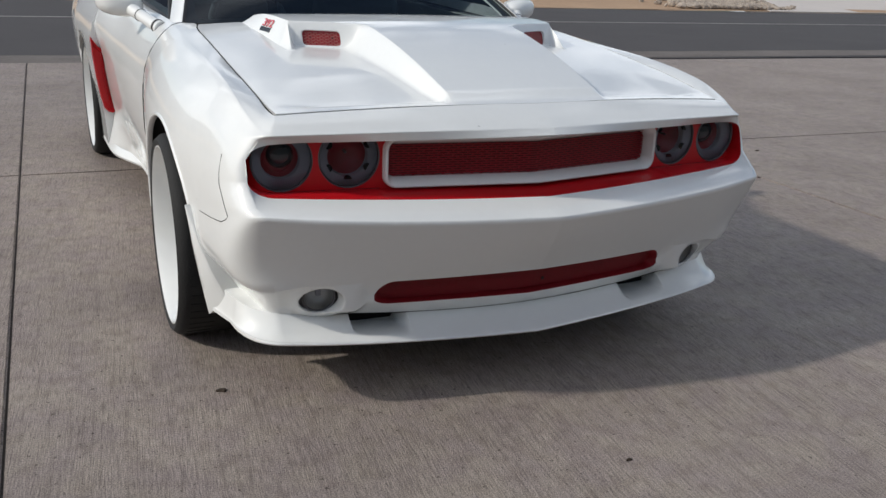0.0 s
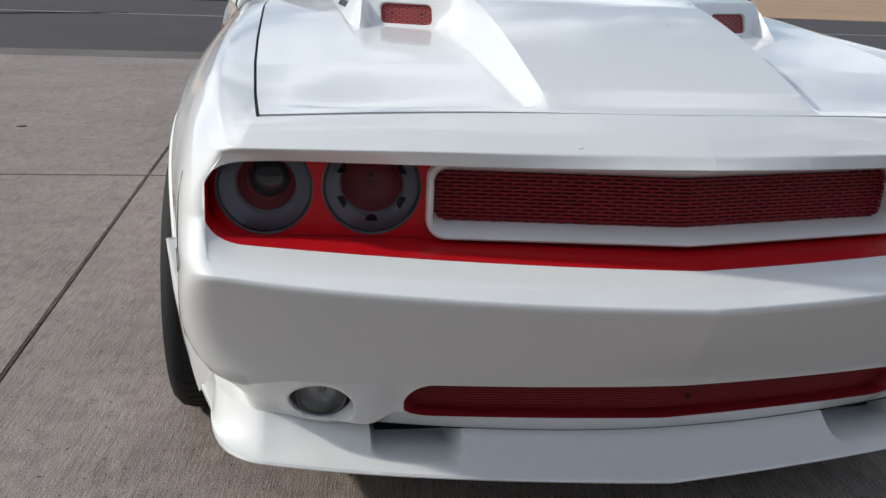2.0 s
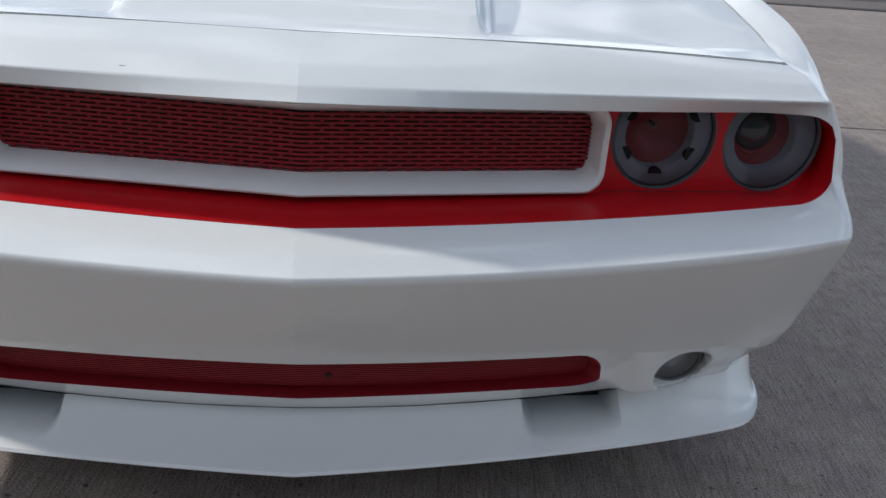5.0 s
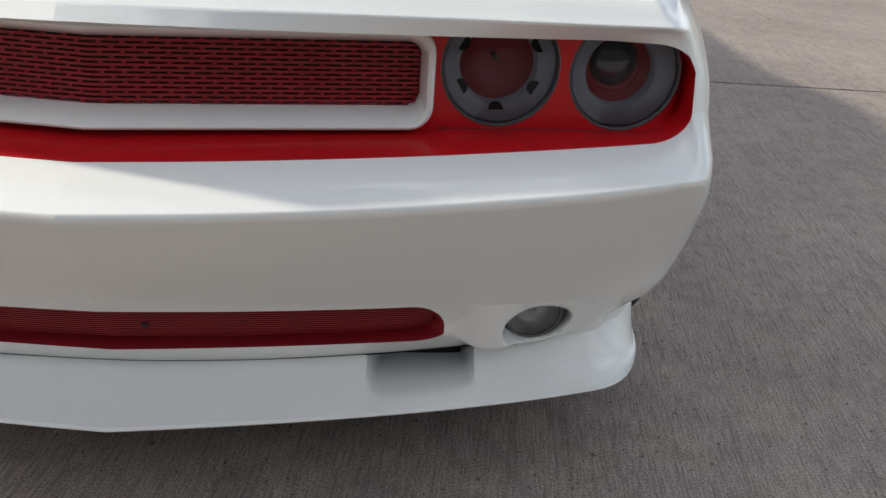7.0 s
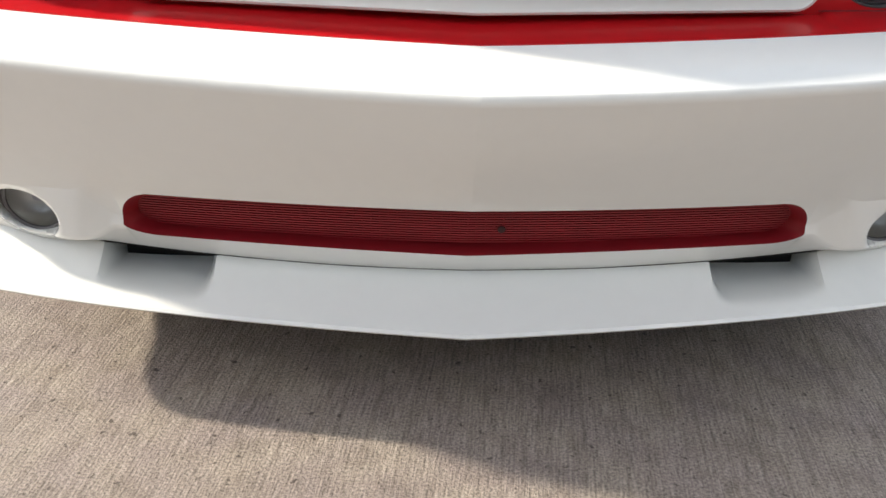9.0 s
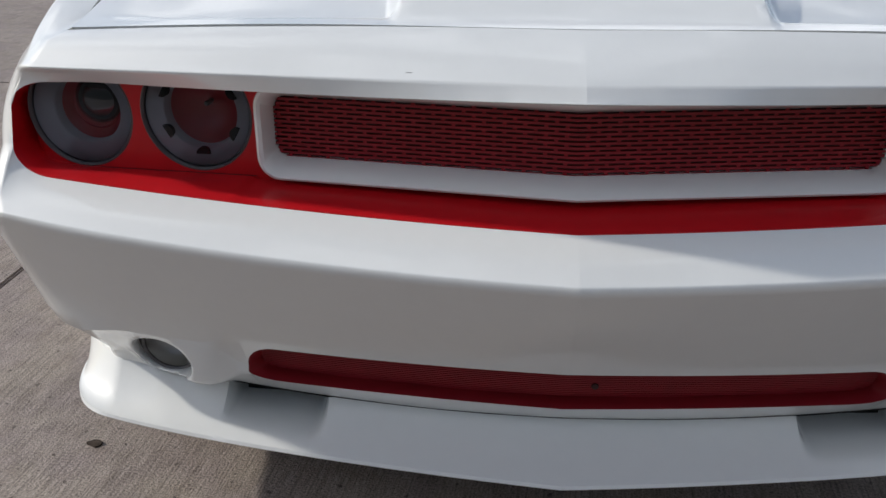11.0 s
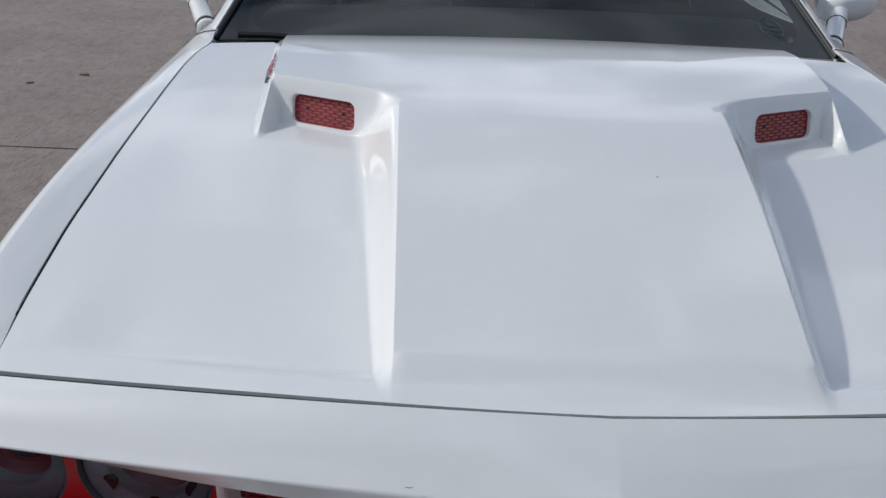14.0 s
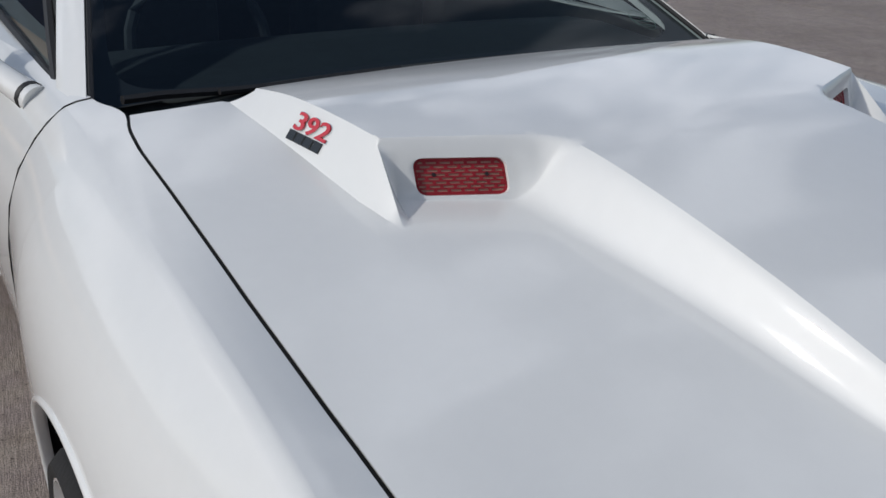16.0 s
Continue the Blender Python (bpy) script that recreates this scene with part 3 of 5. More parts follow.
def hood_height(col, t, x, y, row_zone, f):
    """col: which strip between the break lines; t along it; f: how far up the scoop's face."""
    sunk = 0.012 * (1 - 0.85 * smooth01((y - 0.32) / 0.3)) * smooth01((y - gap_front(x) - 0.045) / 0.028) * (1 - smooth01((x - 0.60) / 0.16)) * (1 - smooth01((y - 1.05) / 0.2))
    raw = hood_base(x, y)
    base, top = raw - sunk, lerp(raw, max(plateau(x, y), raw), smooth01((y - 0.215) / 0.08))
    rise = min(max((y - 0.917) / 0.108, 0), 1)
    # the wall of the channel runs round into the scoop's face with a wide radius
    a, bend = max(x - xe_top(y), 0.0), 0.045
    h = bend - math.sqrt(bend * bend - (bend - a) ** 2) if a < bend else 0.0
    b = (face_top(x) - y) / (face_top(x) - face_bottom(x))
    a, d = min(a / (xe_bot(y) - xe_top(y)), 1.0), min(max(b - h / 0.026, 0.0), 1.0)
    chan = lerp(top, base, lerp(math.sin(math.pi * a / 2), smooth01(a), 0.6) * lerp(d, smooth01(d), 0.6))
    f = 1 - b if 0 < b < 1 else f
    if col == 0:
        return top
    if col == 1:
        return chan
    if col == 2:
        return chan
    if col == 3:
        return lerp(chan, lerp(base, top, rise), t) if rise > f else chan
    if col == 4:
        return lerp(lerp(base, top, max(rise, f if rise > 0.95 else rise)), base, t)
    return base


def hood_half():
    rows = []
    total = sum(HOOD_ROWS)
    for i in range(total + 1):
        line = []
        if i <= HOOD_ROWS[0]:
            zone, u = 0, i / HOOD_ROWS[0]
        elif i <= HOOD_ROWS[0] + HOOD_ROWS[1]:
            zone, u = 1, (i - HOOD_ROWS[0]) / HOOD_ROWS[1]
        else:
            zone, u = 2, (i - HOOD_ROWS[0] - HOOD_ROWS[1]) / HOOD_ROWS[2]
        for col in range(6):
            for k in range(BREAK_N[col] + (1 if col == 5 else 0)):
                t = k / BREAK_N[col]
                y = {0: 0.5, 1: 0.95, 2: 1.2}[zone]
                for _ in range(6):       # the columns bend with y and the rows with x
                    c = hood_cols(y)
                    x = lerp(c[col], c[col + 1], t)
                    fb, ft = face_bottom(x), face_top(x)
                    a, b = {0: (gap_front(x) + 0.0048 + 0.002 * smooth01(x / 0.6), fb), 1: (fb, ft), 2: (ft, hood_rear(x))}[zone]
                    y = lerp(a, b, u ** 0.9 if zone == 0 else u)
                f = 0.0 if zone == 0 else 1.0 if zone == 2 else lerp(u, smooth01(u), 0.6)
                line.append((x, y, hood_height(col, t, x, y, zone, f)))
        rows.append(line)
    return rows


half = hood_half()
def face_frame(s):
    c = Vector((s * 0.4320, 0.9477, 1.005))
    u = Vector((s * 1, 0.43, 0)).normalized()
    v = Vector((0, 0.40, 1)).normalized()
    n = u.cross(v).normalized()
    if n.y > 0:
        n = -n
    return c, u, v, n


LEVEL = {}
SCOOP = rounded_loop(0.0665, 0.0265, 0.013, 5, 6)


def cut_scoop(bm, s):
    """Opens the face of a scoop for its grille and folds the edge in."""
    c, u, v, n = face_frame(s)
    lean = u.dot(v)                     # the face's two edges are not quite square to each other

    def flat(p):
        a, b = (p - c).dot(u), (p - c).dot(v)
        return (a - lean * b) / (1 - lean * lean), (b - lean * a) / (1 - lean * lean), (p - c).dot(n)


    def inside(a, b):
        da, db = max(abs(a) - 0.0535, 0), max(abs(b) - 0.0135, 0)
        return math.hypot(da, db) < 0.013

    gone = [f for f in bm.faces if abs((q := flat(f.calc_center_median()))[2]) < 0.02 and inside(q[0], q[1])]
    edge = {v for f in gone for v in f.verts}
    bmesh.ops.delete(bm, geom=gone, context="FACES")
    edge = [v for v in edge if v.is_valid and v.is_boundary]
    # walk round the ragged edge and lay it evenly along the rounded outline
    ring, keep = [edge[0]], set(edge)
    while True:
        ahead = [w for e in ring[-1].link_edges if e.is_boundary and (w := e.other_vert(ring[-1])) in keep and w not in ring]
        if not ahead:
            break
        ring.append(ahead[0])
    spots = [Vector(flat(w.co)) for w in ring]
    way = sum(p.x * q.y - p.y * q.x for p, q in zip(spots, spots[1:] + spots[:1]))
    loop = [Vector((*p, 0)) for p in SCOOP]
    if way * sum(p.x * q.y - p.y * q.x for p, q in zip(loop, loop[1:] + loop[:1])) < 0:
        loop.reverse()
    turns = lambda pts: [0, *np.cumsum([(p.xy - q.xy).length for p, q in zip(pts, pts[1:] + pts[:1])])]
    first = max(range(len(spots)), key=lambda k: spots[k].x - abs(spots[k].y) * 0.3)
    ring, spots = ring[first:] + ring[:first], spots[first:] + spots[:first]
    first = min(range(len(loop)), key=lambda k: (loop[k] - spots[0]).xy.length)
    loop = loop[first:] + loop[:first]
    have, want = turns(spots), turns(loop)
    for w, p, at in zip(ring, spots, have):
        at *= want[-1] / have[-1]
        w.co = c + u * interp(at, want, [q.x for q in loop + loop[:1]]) + v * interp(at, want, [q.y for q in loop + loop[:1]]) + n * p.z
    LEVEL[s] = sum(flat(w.co)[2] for w in edge) / len(edge)
    rim = [e for e in bm.edges if e.is_boundary and all(w in keep for w in e.verts)]
    for depth in (0.002, 0.012):
        more = bmesh.ops.extrude_edge_only(bm, edges=rim)["geom"]
        rim = [g for g in more if isinstance(g, bmesh.types.BMEdge) and g.is_boundary]
        for w in {w for e in rim for w in e.verts}:
            a, b, d = flat(w.co)
            w.co -= n * depth + (u * a + v * b) * 0.012


bm = lattice([[(-x, y, z) for x, y, z in r[1:]][::-1] + r for r in half], None, (0, 0.9, -3))
for s in (-1, 1):
    cut_scoop(bm, s)
hood = part("hood", bm, WHITE, car, "white hood with raised centre and two scoops", angle=32)
outline = [r[-1] for r in half[::-1]] + half[0][::-1][1:]
outline = outline + [(-x, y, z) for x, y, z in outline[::-1][1:]]
part("hood_edge", lattice([outline, [(x * 0.9985, y + 0.001, z - 0.002) for x, y, z in outline], [(x * 0.998, y + 0.0015, z - 0.014) for x, y, z in outline]], None, (0, 0.9, 0.9)), WHITE, hood)

# black strip in the shut line: the deep gap's shade put into its colour
bm = bmesh.new()
pts = [(-gap_x(y), y, hood_base(gap_x(y), y) - 0.004 * smooth01((0.45 - y) / 0.13)) for y in np.linspace(1.45, 0.31, 30)] + [(x, gap_front(x), 0.8882 + 0.0132 * abs(x) - 0.0602 * x * x) for x in np.linspace(-0.775, 0.775, 40)] + [(gap_x(y), y, hood_base(gap_x(y), y) - 0.004 * smooth01((0.45 - y) / 0.13)) for y in np.linspace(0.31, 1.45, 30)]
strip = [[(x * 0.985, y + 0.012, z - 0.0020) for x, y, z in pts], [(x * 1.006, y - 0.005, z - 0.0050) for x, y, z in pts]]
part("hood_gap_shade", lattice(strip, None, (0, 0.9, -3)), CAVITY, car, "black strip standing in for shade in the hood gap", solid=0.004)


for s in (-1, 1):
    c, u, v, n = face_frame(s)
    c = c + n * (LEVEL[s] - 0.0105)
    at = lambda a, b, d=0.0: c + u * a + v * b + n * d
    loop = [(a * 0.968, e * 0.955) for a, e in SCOOP]
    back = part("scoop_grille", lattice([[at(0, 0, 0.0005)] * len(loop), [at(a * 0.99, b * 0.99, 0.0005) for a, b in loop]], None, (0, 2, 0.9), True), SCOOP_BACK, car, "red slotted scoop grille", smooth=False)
    part("frame", lattice([[at(a * 1.0, b * 1.0, -0.003) for a, b in loop], [at(a * 1.01, b * 1.025, 0.0022) for a, b in loop], [at(a * 0.975, b * 0.945, 0.0022) for a, b in loop], [at(a * 0.95, b * 0.9, 0.0) for a, b in loop]], None, None, True), RED_MESH, back)
    bm = bmesh.new()
    m = Matrix.Translation(c) @ Matrix((u, v, n)).transposed().to_4x4()
    for r in range(-4, 5):
        z = r * 0.0056
        hw = 0.0640 - (0.010 if abs(r) == 4 else 0.0025 if abs(r) == 3 else 0)
        box(bm, (-hw, z - 0.0013, 0.0008), (hw, z + 0.0013, 0.0022), m)
        if r < 4:
            for k in range(-3, 4):
                x = k * 0.0195 + (0.0098 if r % 2 else 0)
                if abs(x) < (0.050 if r in (3, -4) else 0.061):
                    box(bm, (x - 0.0024, z + 0.001, 0.0008), (x + 0.0024, z + 0.0046, 0.002), m)
    part("slotted_mesh", bm, RED_MESH, back, smooth=False)
    for k in (-1, 1):
        part("screw", spun([(0, 0.0032), (0.0026, 0.0032), (0.0032, 0.002), (0.0032, 0)], m @ Matrix.Translation((k * 0.038, 0.003, 0)), 12), BLACK, back, "black screw")

# -- badge on the scoop's outer wall (red figures over a graphite word plate)
def wall_frame():
    a, b = Vector((-0.530, 1.03, 1.050)), Vector((-0.561, 1.364, 1.049))     # top edge
    p, q = Vector((-0.556, 0.93, 0.968)), Vector((-0.592, 1.374, 1.012))     # foot
    c = (a + b) * 0.5 * 0.5 + (p + q) * 0.5 * 0.5
    n = Vector((-0.890, -0.111, 0.442)).normalized()
    u = (a - b - n * (a - b).dot(n)).normalized()
    return u, n.cross(u).normalized(), n


U, V, Nn = wall_frame()
if Nn.x > 0:
    Nn = -Nn
BADGE = Vector((-0.5606, 1.168, 1.0225))
badge_m = Matrix.Translation(BADGE + Nn * 0.0012) @ Matrix((U, V, Nn)).transposed().to_4x4() @ Matrix.Scale(1.14, 4)


def lettering(text, size, m, mat, name, parent, depth=0.0015):
    cu = bpy.data.curves.new(name, "FONT")
    cu.body, cu.size, cu.extrude, cu.align_x, cu.offset = text, size, depth, "CENTER", size * 0.018
    ob = new(name, cu)
    bpy.context.view_layer.update()
    me = bpy.data.meshes.new_from_object(ob.evaluated_get(bpy.context.evaluated_depsgraph_get()))
    bpy.data.objects.remove(ob)
    bpy.data.curves.remove(cu)
    me.transform(m)
    me.materials.clear()
    me.materials.append(mat)
    ob = new(name, me)
    ob.parent = parent
    return ob


LEAN = Matrix(((1, 0.22, 0, 0), (0, 1, 0, 0), (0, 0, 1, 0), (0, 0, 0, 1)))
word = bmesh.new()
for k in range(4):
    x0 = -0.040 + k * 0.0205
    box(word, (x0, -0.0195, 0.0), (x0 + 0.0165, -0.0050, 0.003), badge_m @ LEAN)
badge = part("badge", word, BADGE_DARK, car, "red and graphite engine badge", smooth=False)
lettering("392", 0.038, badge_m @ LEAN @ Matrix.Translation((0.002, -0.003, 0.0012)) @ Matrix.Diagonal((1.52, 0.96, 1, 1)), CHROME, "chrome_edge", badge, 0.0009)
lettering("392", 0.0365, badge_m @ LEAN @ Matrix.Translation((0.002, -0.0025, 0.0022)) @ Matrix.Diagonal((1.50, 0.96, 1, 1)), BADGE_RED, "figures", badge, 0.0012)


# -- red surround with the lamps and the grille
def surround_y(x):
    return 0.200 + 0.085 * abs(x) + 0.05 * (max(abs(x) - 0.825, 0) / 0.05) ** 2


LAMPS = [(0.575, 0.746, 0.0888), (0.765, 0.741, 0.0862)]
RING = (0.478, 0.0735, 0.728)      # half width, half height, middle height
xs = np.linspace(-0.867, 0.867, 175)
zs = np.linspace(0.640, 0.815, 25)
bm = lattice([[(x, surround_y(x), z) for x in xs] for z in zs], lambda i, j: abs((xs[j] + xs[j + 1]) / 2) < 0.472 and 0.667 < (zs[i] + zs[i + 1]) / 2, (0, 2, 0.7))
for s in (-1, 1):
    for k, (lx, lz, lr) in enumerate(LAMPS):
        gone = [f for f in bm.faces if math.hypot((c := f.calc_center_median()).x - s * lx, c.z - lz) < lr]
        bmesh.ops.delete(bm, geom=gone, context="FACES")
        for v in bm.verts:
            d = math.hypot(v.co.x - s * lx, v.co.z - lz)
            if v.is_boundary and (abs(v.co.x) > 0.6695) == (k == 1) and lr * 0.85 < d < lr * 1.18 and 0.645 < v.co.z < 0.812:
                q = lr / d
                v.co.x, v.co.z = s * lx + (v.co.x - s * lx) * q, lz + (v.co.z - lz) * q
                v.co.y = surround_y(v.co.x)
surround = part("grille_surround", bm, RED, car, "red painted headlamp and grille surround", solid=0.004)
rbrow = [p for p in ROWS_HALF[irb][:NF]]
full_rb = [(-x, y, z) for x, y, z in rbrow[1:]][::-1] + rbrow
shelf = [[(x, y - 0.004, z - 0.012) for x, y, z in full_rb], [(x, y + 0.001, z + 0.001) for x, y, z in full_rb]]
for t in (0.15, 0.5, 0.85, 1.0):
    shelf.append([(x * lerp(1, 1.0, t), lerp(y, max(surround_y(x), y + 0.004), t), lerp(z + 0.001, max(0.651 + 0.003 * abs(x), z + 0.001), t) + 0.004 * math.sin(math.pi * t) - 0.0045 * (1 - smooth01((abs(x) - 0.485) / 0.014)) * smooth01((t - 0.1) / 0.2)) for x, y, z in full_rb])
part("shelf", lattice(shelf, None, (0, 0.2, 0)), RED, surround, solid=0.003)
for s in (-1, 1):
    part("panel_joint", tube([(s * x, surround_y(x) - 0.0012, 0.6515 + 0.003 * x) for x in np.linspace(0.486, 0.835, 16)], 0.0007, 5), RED_DARK, surround, "dark joint line")
# returns behind the white edge of the opening
rot = ROWS_HALF[iot][:NF]
loop_edge = [(-x, y, z) for x, y, z in rot[1:NF - 13]][::-1] + list(rot[:NF - 13])
part("nose_return", lattice([loop_edge, [(x * 0.999, y + 0.015, z - 0.003) for x, y, z in loop_edge], [(x, surround_y(x) + 0.03, z + 0.002) for x, y, z in loop_edge]], None, (0, 0.2, 2)), WHITE, bumper)
for s in (-1, 1):
    ends = [ROWS_HALF[k][NF - 1] for k in range(iot, irb + 1)]
    tops = [rot[j] for j in range(NF - 14, NF)]
    lows = [ROWS_HALF[irb][j] for j in range(NF - 1, NF - 15, -1)]
    rim = tops + ends[1:-1] + lows
    rows = [[(s * (x - 0.004 * d), lerp(y, surround_y(x) + 0.012, d), 0.72 + (z - 0.72) * (1 - 0.05 * d)) for x, y, z in rim] for d in (0.0, 0.1, 0.5, 1.0)]
    part("lamp_opening_return", lattice(rows, None, (s * 2, 0.2, 0.72)), RED, surround)


def ring_loop(hw, hh, r, dy):
    return [(a, 0.150 + 0.143 * abs(a) + dy, RING[2] + b) for a, b in rounded_loop(hw, hh, r, 8, 40)]


ring = part("grille_ring", lattice([
    ring_loop(RING[0] - 0.001, RING[1] - 0.001, 0.034, 0.05),
    ring_loop(RING[0], RING[1], 0.035, 0.007),
    ring_loop(RING[0] - 0.0015, RING[1] - 0.0015, 0.034, 0.002),
    ring_loop(RING[0] - 0.006, RING[1] - 0.005, 0.031, 0.0),
    ring_loop(RING[0] - 0.011, RING[1] - 0.009, 0.028, 0.004),
    ring_loop(RING[0] - 0.019, RING[1] - 0.0245, 0.022, 0.040),
    ring_loop(RING[0] - 0.021, RING[1] - 0.026, 0.021, 0.055)], None, None, True), WHITE, car, "white grille ring")
# slotted mesh: bars with staggered webs, in two wings that meet in the middle
bm = bmesh.new()
HW = RING[0] - 0.018


def mesh_y(x):
    return 0.150 + 0.143 * abs(x) + 0.047


def slab(bm, x0, x1, z0, z1, fy, d0=0.0, d1=0.0022):
    vs = [bm.verts.new((x, fy(x) + d, z)) for x in (x0, x1) for d in (d0, d1) for z in (z0, z1)]
    for f in ((0, 1, 5, 4), (2, 6, 7, 3), (0, 4, 6, 2), (1, 3, 7, 5), (0, 2, 3, 1), (4, 5, 7, 6)):
        bm.faces.new([vs[k] for k in f])


PITCH, WEB = 0.0070, 0.0300
for r in range(-10, 12):
    z = RING[2] + r * PITCH
    if abs(z - RING[2]) > RING[1] - 0.020:
        continue
    hw = HW if abs(r) < 5 else HW - 0.006
    slab(bm, -hw, 0, z - 0.0019, z + 0.0019, mesh_y), slab(bm, 0, hw, z - 0.0019, z + 0.0019, mesh_y)
    for k in range(-18, 19):
        x = k * WEB + (WEB / 2 if r % 2 else 0)
        if abs(x) < hw and abs(x) > 0.003:
            slab(bm, x - 0.0028, x + 0.0028, z + 0.0018, z + PITCH - 0.0018, mesh_y, 0.0002, 0.002)
bmesh.ops.recalc_face_normals(bm, faces=bm.faces)
tagged(part("grille_mesh", bm, RED_MESH, car, "red slotted grille mesh", smooth=False), kind="stuff")
# Sheet whose dark colour stands in for the unlit space behind the mesh.
part("grille_backing", lattice([[(x, mesh_y(x) + 0.012, z) for x in np.linspace(-0.46, 0.46, 9)] for z in (0.66, 0.80)], None, (0, 2, 0.7)), RED_DARK, car, "dark red sheet standing in for shade behind the grille", solid=0.003)


# -- head lamps
def disc(cx, cz, y0, slope, prof, seg=56, tilt=0.0):
    """A turned lamp part that faces the front, its axis leaning with the surround."""
    m = Matrix.Translation((cx, y0, cz)) @ Matrix.Rotation(math.atan(slope) , 4, "Z") @ Matrix.Rotation(radians(90), 4, "X") @ Matrix.Rotation(tilt, 4, "X")
    return spun(prof, m, seg), m


for s in (-1, 1):
    for kind, (lx, lz, lr) in zip(("inner", "outer"), LAMPS):
        y0, sl = surround_y(lx), s * 0.085
        bm, m = disc(s * lx, lz, y0, sl, [(lr + 0.001, 0.0), (lr - 0.001, 0.0012), (lr - 0.002, -0.002), (lr - 0.003, -0.008), (lr - 0.007, -0.05), (lr - 0.004, -0.052)])
        lamp = part("headlamp", bm, LAMP_RIM, car, "round headlamp with grey bezel and red bowl")
        if kind == "inner":
            bm, _ = disc(s * lx, lz, y0, sl, [(lr - 0.0035, -0.010), (lr - 0.006, -0.006), (lr - 0.009, -0.010), (lr - 0.028, -0.017), (lr - 0.030, -0.019), (lr - 0.033, -0.040)])
            part("bolt_ring", bm, LAMP_GREY, lamp)
            for k in range(6):
                a = radians(-90 + 60 * k)
                h = m @ Vector(((lr - 0.019) * math.cos(a), (lr - 0.0185) * math.sin(a), -0.0135))
                mm = Matrix.Translation(h) @ m.to_3x3().to_4x4() @ Matrix.Rotation(a - radians(90), 4, "Z")
                prof = [mm @ Vector((0.0115 * math.cos(t), 0.011 * math.sin(t) - 0.004, 0.0025)) for t in np.linspace(math.pi, 2 * math.pi, 9)]
                low = [mm @ Vector((0.0115 * math.cos(t), 0.011 * math.sin(t) - 0.004, -0.006)) for t in np.linspace(math.pi, 2 * math.pi, 9)]
                prof, low = prof + prof[:1], low + low[:1]
                b2 = lattice([[sum(prof, Vector()) / 10] * 10, prof, low], None, None)
                part("bolt", b2, CAVITY, lamp, "dark half-moon cut-out")
            bm, _ = disc(s * lx, lz, y0, sl, [(lr - 0.032, -0.036), (lr - 0.042, -0.045), (0.03, -0.058), (0.012, -0.064), (0.0, -0.064)])
            part("bowl", bm, LAMP_RED, lamp)
            bm, _ = disc(s * lx, lz + 0.006, y0, sl, [(0.0, -0.040), (0.003, -0.041), (0.004, -0.044), (0.004, -0.066)], 20)
            part("bulb", bm, LAMP_RIM, lamp)
        else:
            bm, _ = disc(s * lx, lz, y0, sl, [(lr - 0.0035, -0.010), (lr - 0.006, -0.006), (lr - 0.010, -0.010), (lr - 0.029, -0.021), (lr - 0.032, -0.025), (lr - 0.034, -0.048)])
            part("inner_ring", bm, LAMP_GREY, lamp)
            bm, _ = disc(s * lx, lz, y0, sl, [(lr - 0.033, -0.040), (0.040, -0.052), (0.037, -0.050), (0.0, -0.060)])
            part("bowl", bm, LAMP_RED, lamp)
            bm, _ = disc(s * (lx - 0.004), lz + 0.008, y0, sl, [(0.039, -0.066), (0.039, -0.050), (0.036, -0.046), (0.025, -0.038), (0.012, -0.034), (0.0, -0.033)])
            part("projector_lens", bm, LAMP_DARK, lamp, "dark projector lens")
        bm, _ = disc(s * lx, lz, y0, sl, [(lr - 0.004, -0.005), (lr * 0.7, 0.002), (lr * 0.4, 0.005), (0.0, 0.006)])
        part("lens", bm, LENS, lamp).visible_shadow = False

# -- fog lamps, set back in round recesses
for s in (-1, 1):
    fx, fz, fr = s * FOG[0], FOG[1], 0.050
    m = Matrix.Translation((fx - s * 0.002, 0.244, fz)) @ Matrix.Rotation(s * 0.12, 4, "Z") @ Matrix.Rotation(radians(90 + 10), 4, "X")
    fog = part("fog_lamp", spun([(0.067, -0.008), (fr, -0.006), (fr, 0.004), (fr - 0.003, 0.006), (fr - 0.006, 0.003), (fr - 0.007, -0.004)], m), LAMP_RIM, car, "round clear fog lamp set back in the bumper")
    part("lamp_rim", spun([(fr - 0.0005, 0.004), (fr - 0.003, 0.0068), (fr - 0.006, 0.004)], m), LAMP_RIM, fog)
    part("reflector", spun([(fr - 0.006, 0.002), (fr - 0.012, -0.014), (0.02, -0.028), (0.0, -0.030)], m), FOG_GREY, fog)
    part("bulb_shield", boxed((-0.008, -0.004, -0.024), (0.008, 0.030, -0.008), m), LAMP_GREY, fog, bevel=0.003)
    part("lens", spun([(fr - 0.006, 0.003), (fr * 0.6, 0.008), (0.0, 0.010)], m), LENS, fog).visible_shadow = False

# -- lower vent
def vent_loop(sx, sz, dy):
    top, low = ROWS_HALF[ivt][:JV + 1], ROWS_HALF[ivb][:JV + 1]
    pts = [(x, y, z) for x, y, z in top] + [(x, y, z) for x, y, z in low[::-1]]
    pts = pts + [(-x, y, z) for x, y, z in low[1:]] + [(-x, y, z) for x, y, z in top[::-1][:-1]]
    out = []
    for x, y, z in pts:
        k = 1 - sx / 0.51
        mid = 0.343
        out.append((x * k, y + dy, mid + (z - mid) * (1 - sz / 0.05)))
    return out


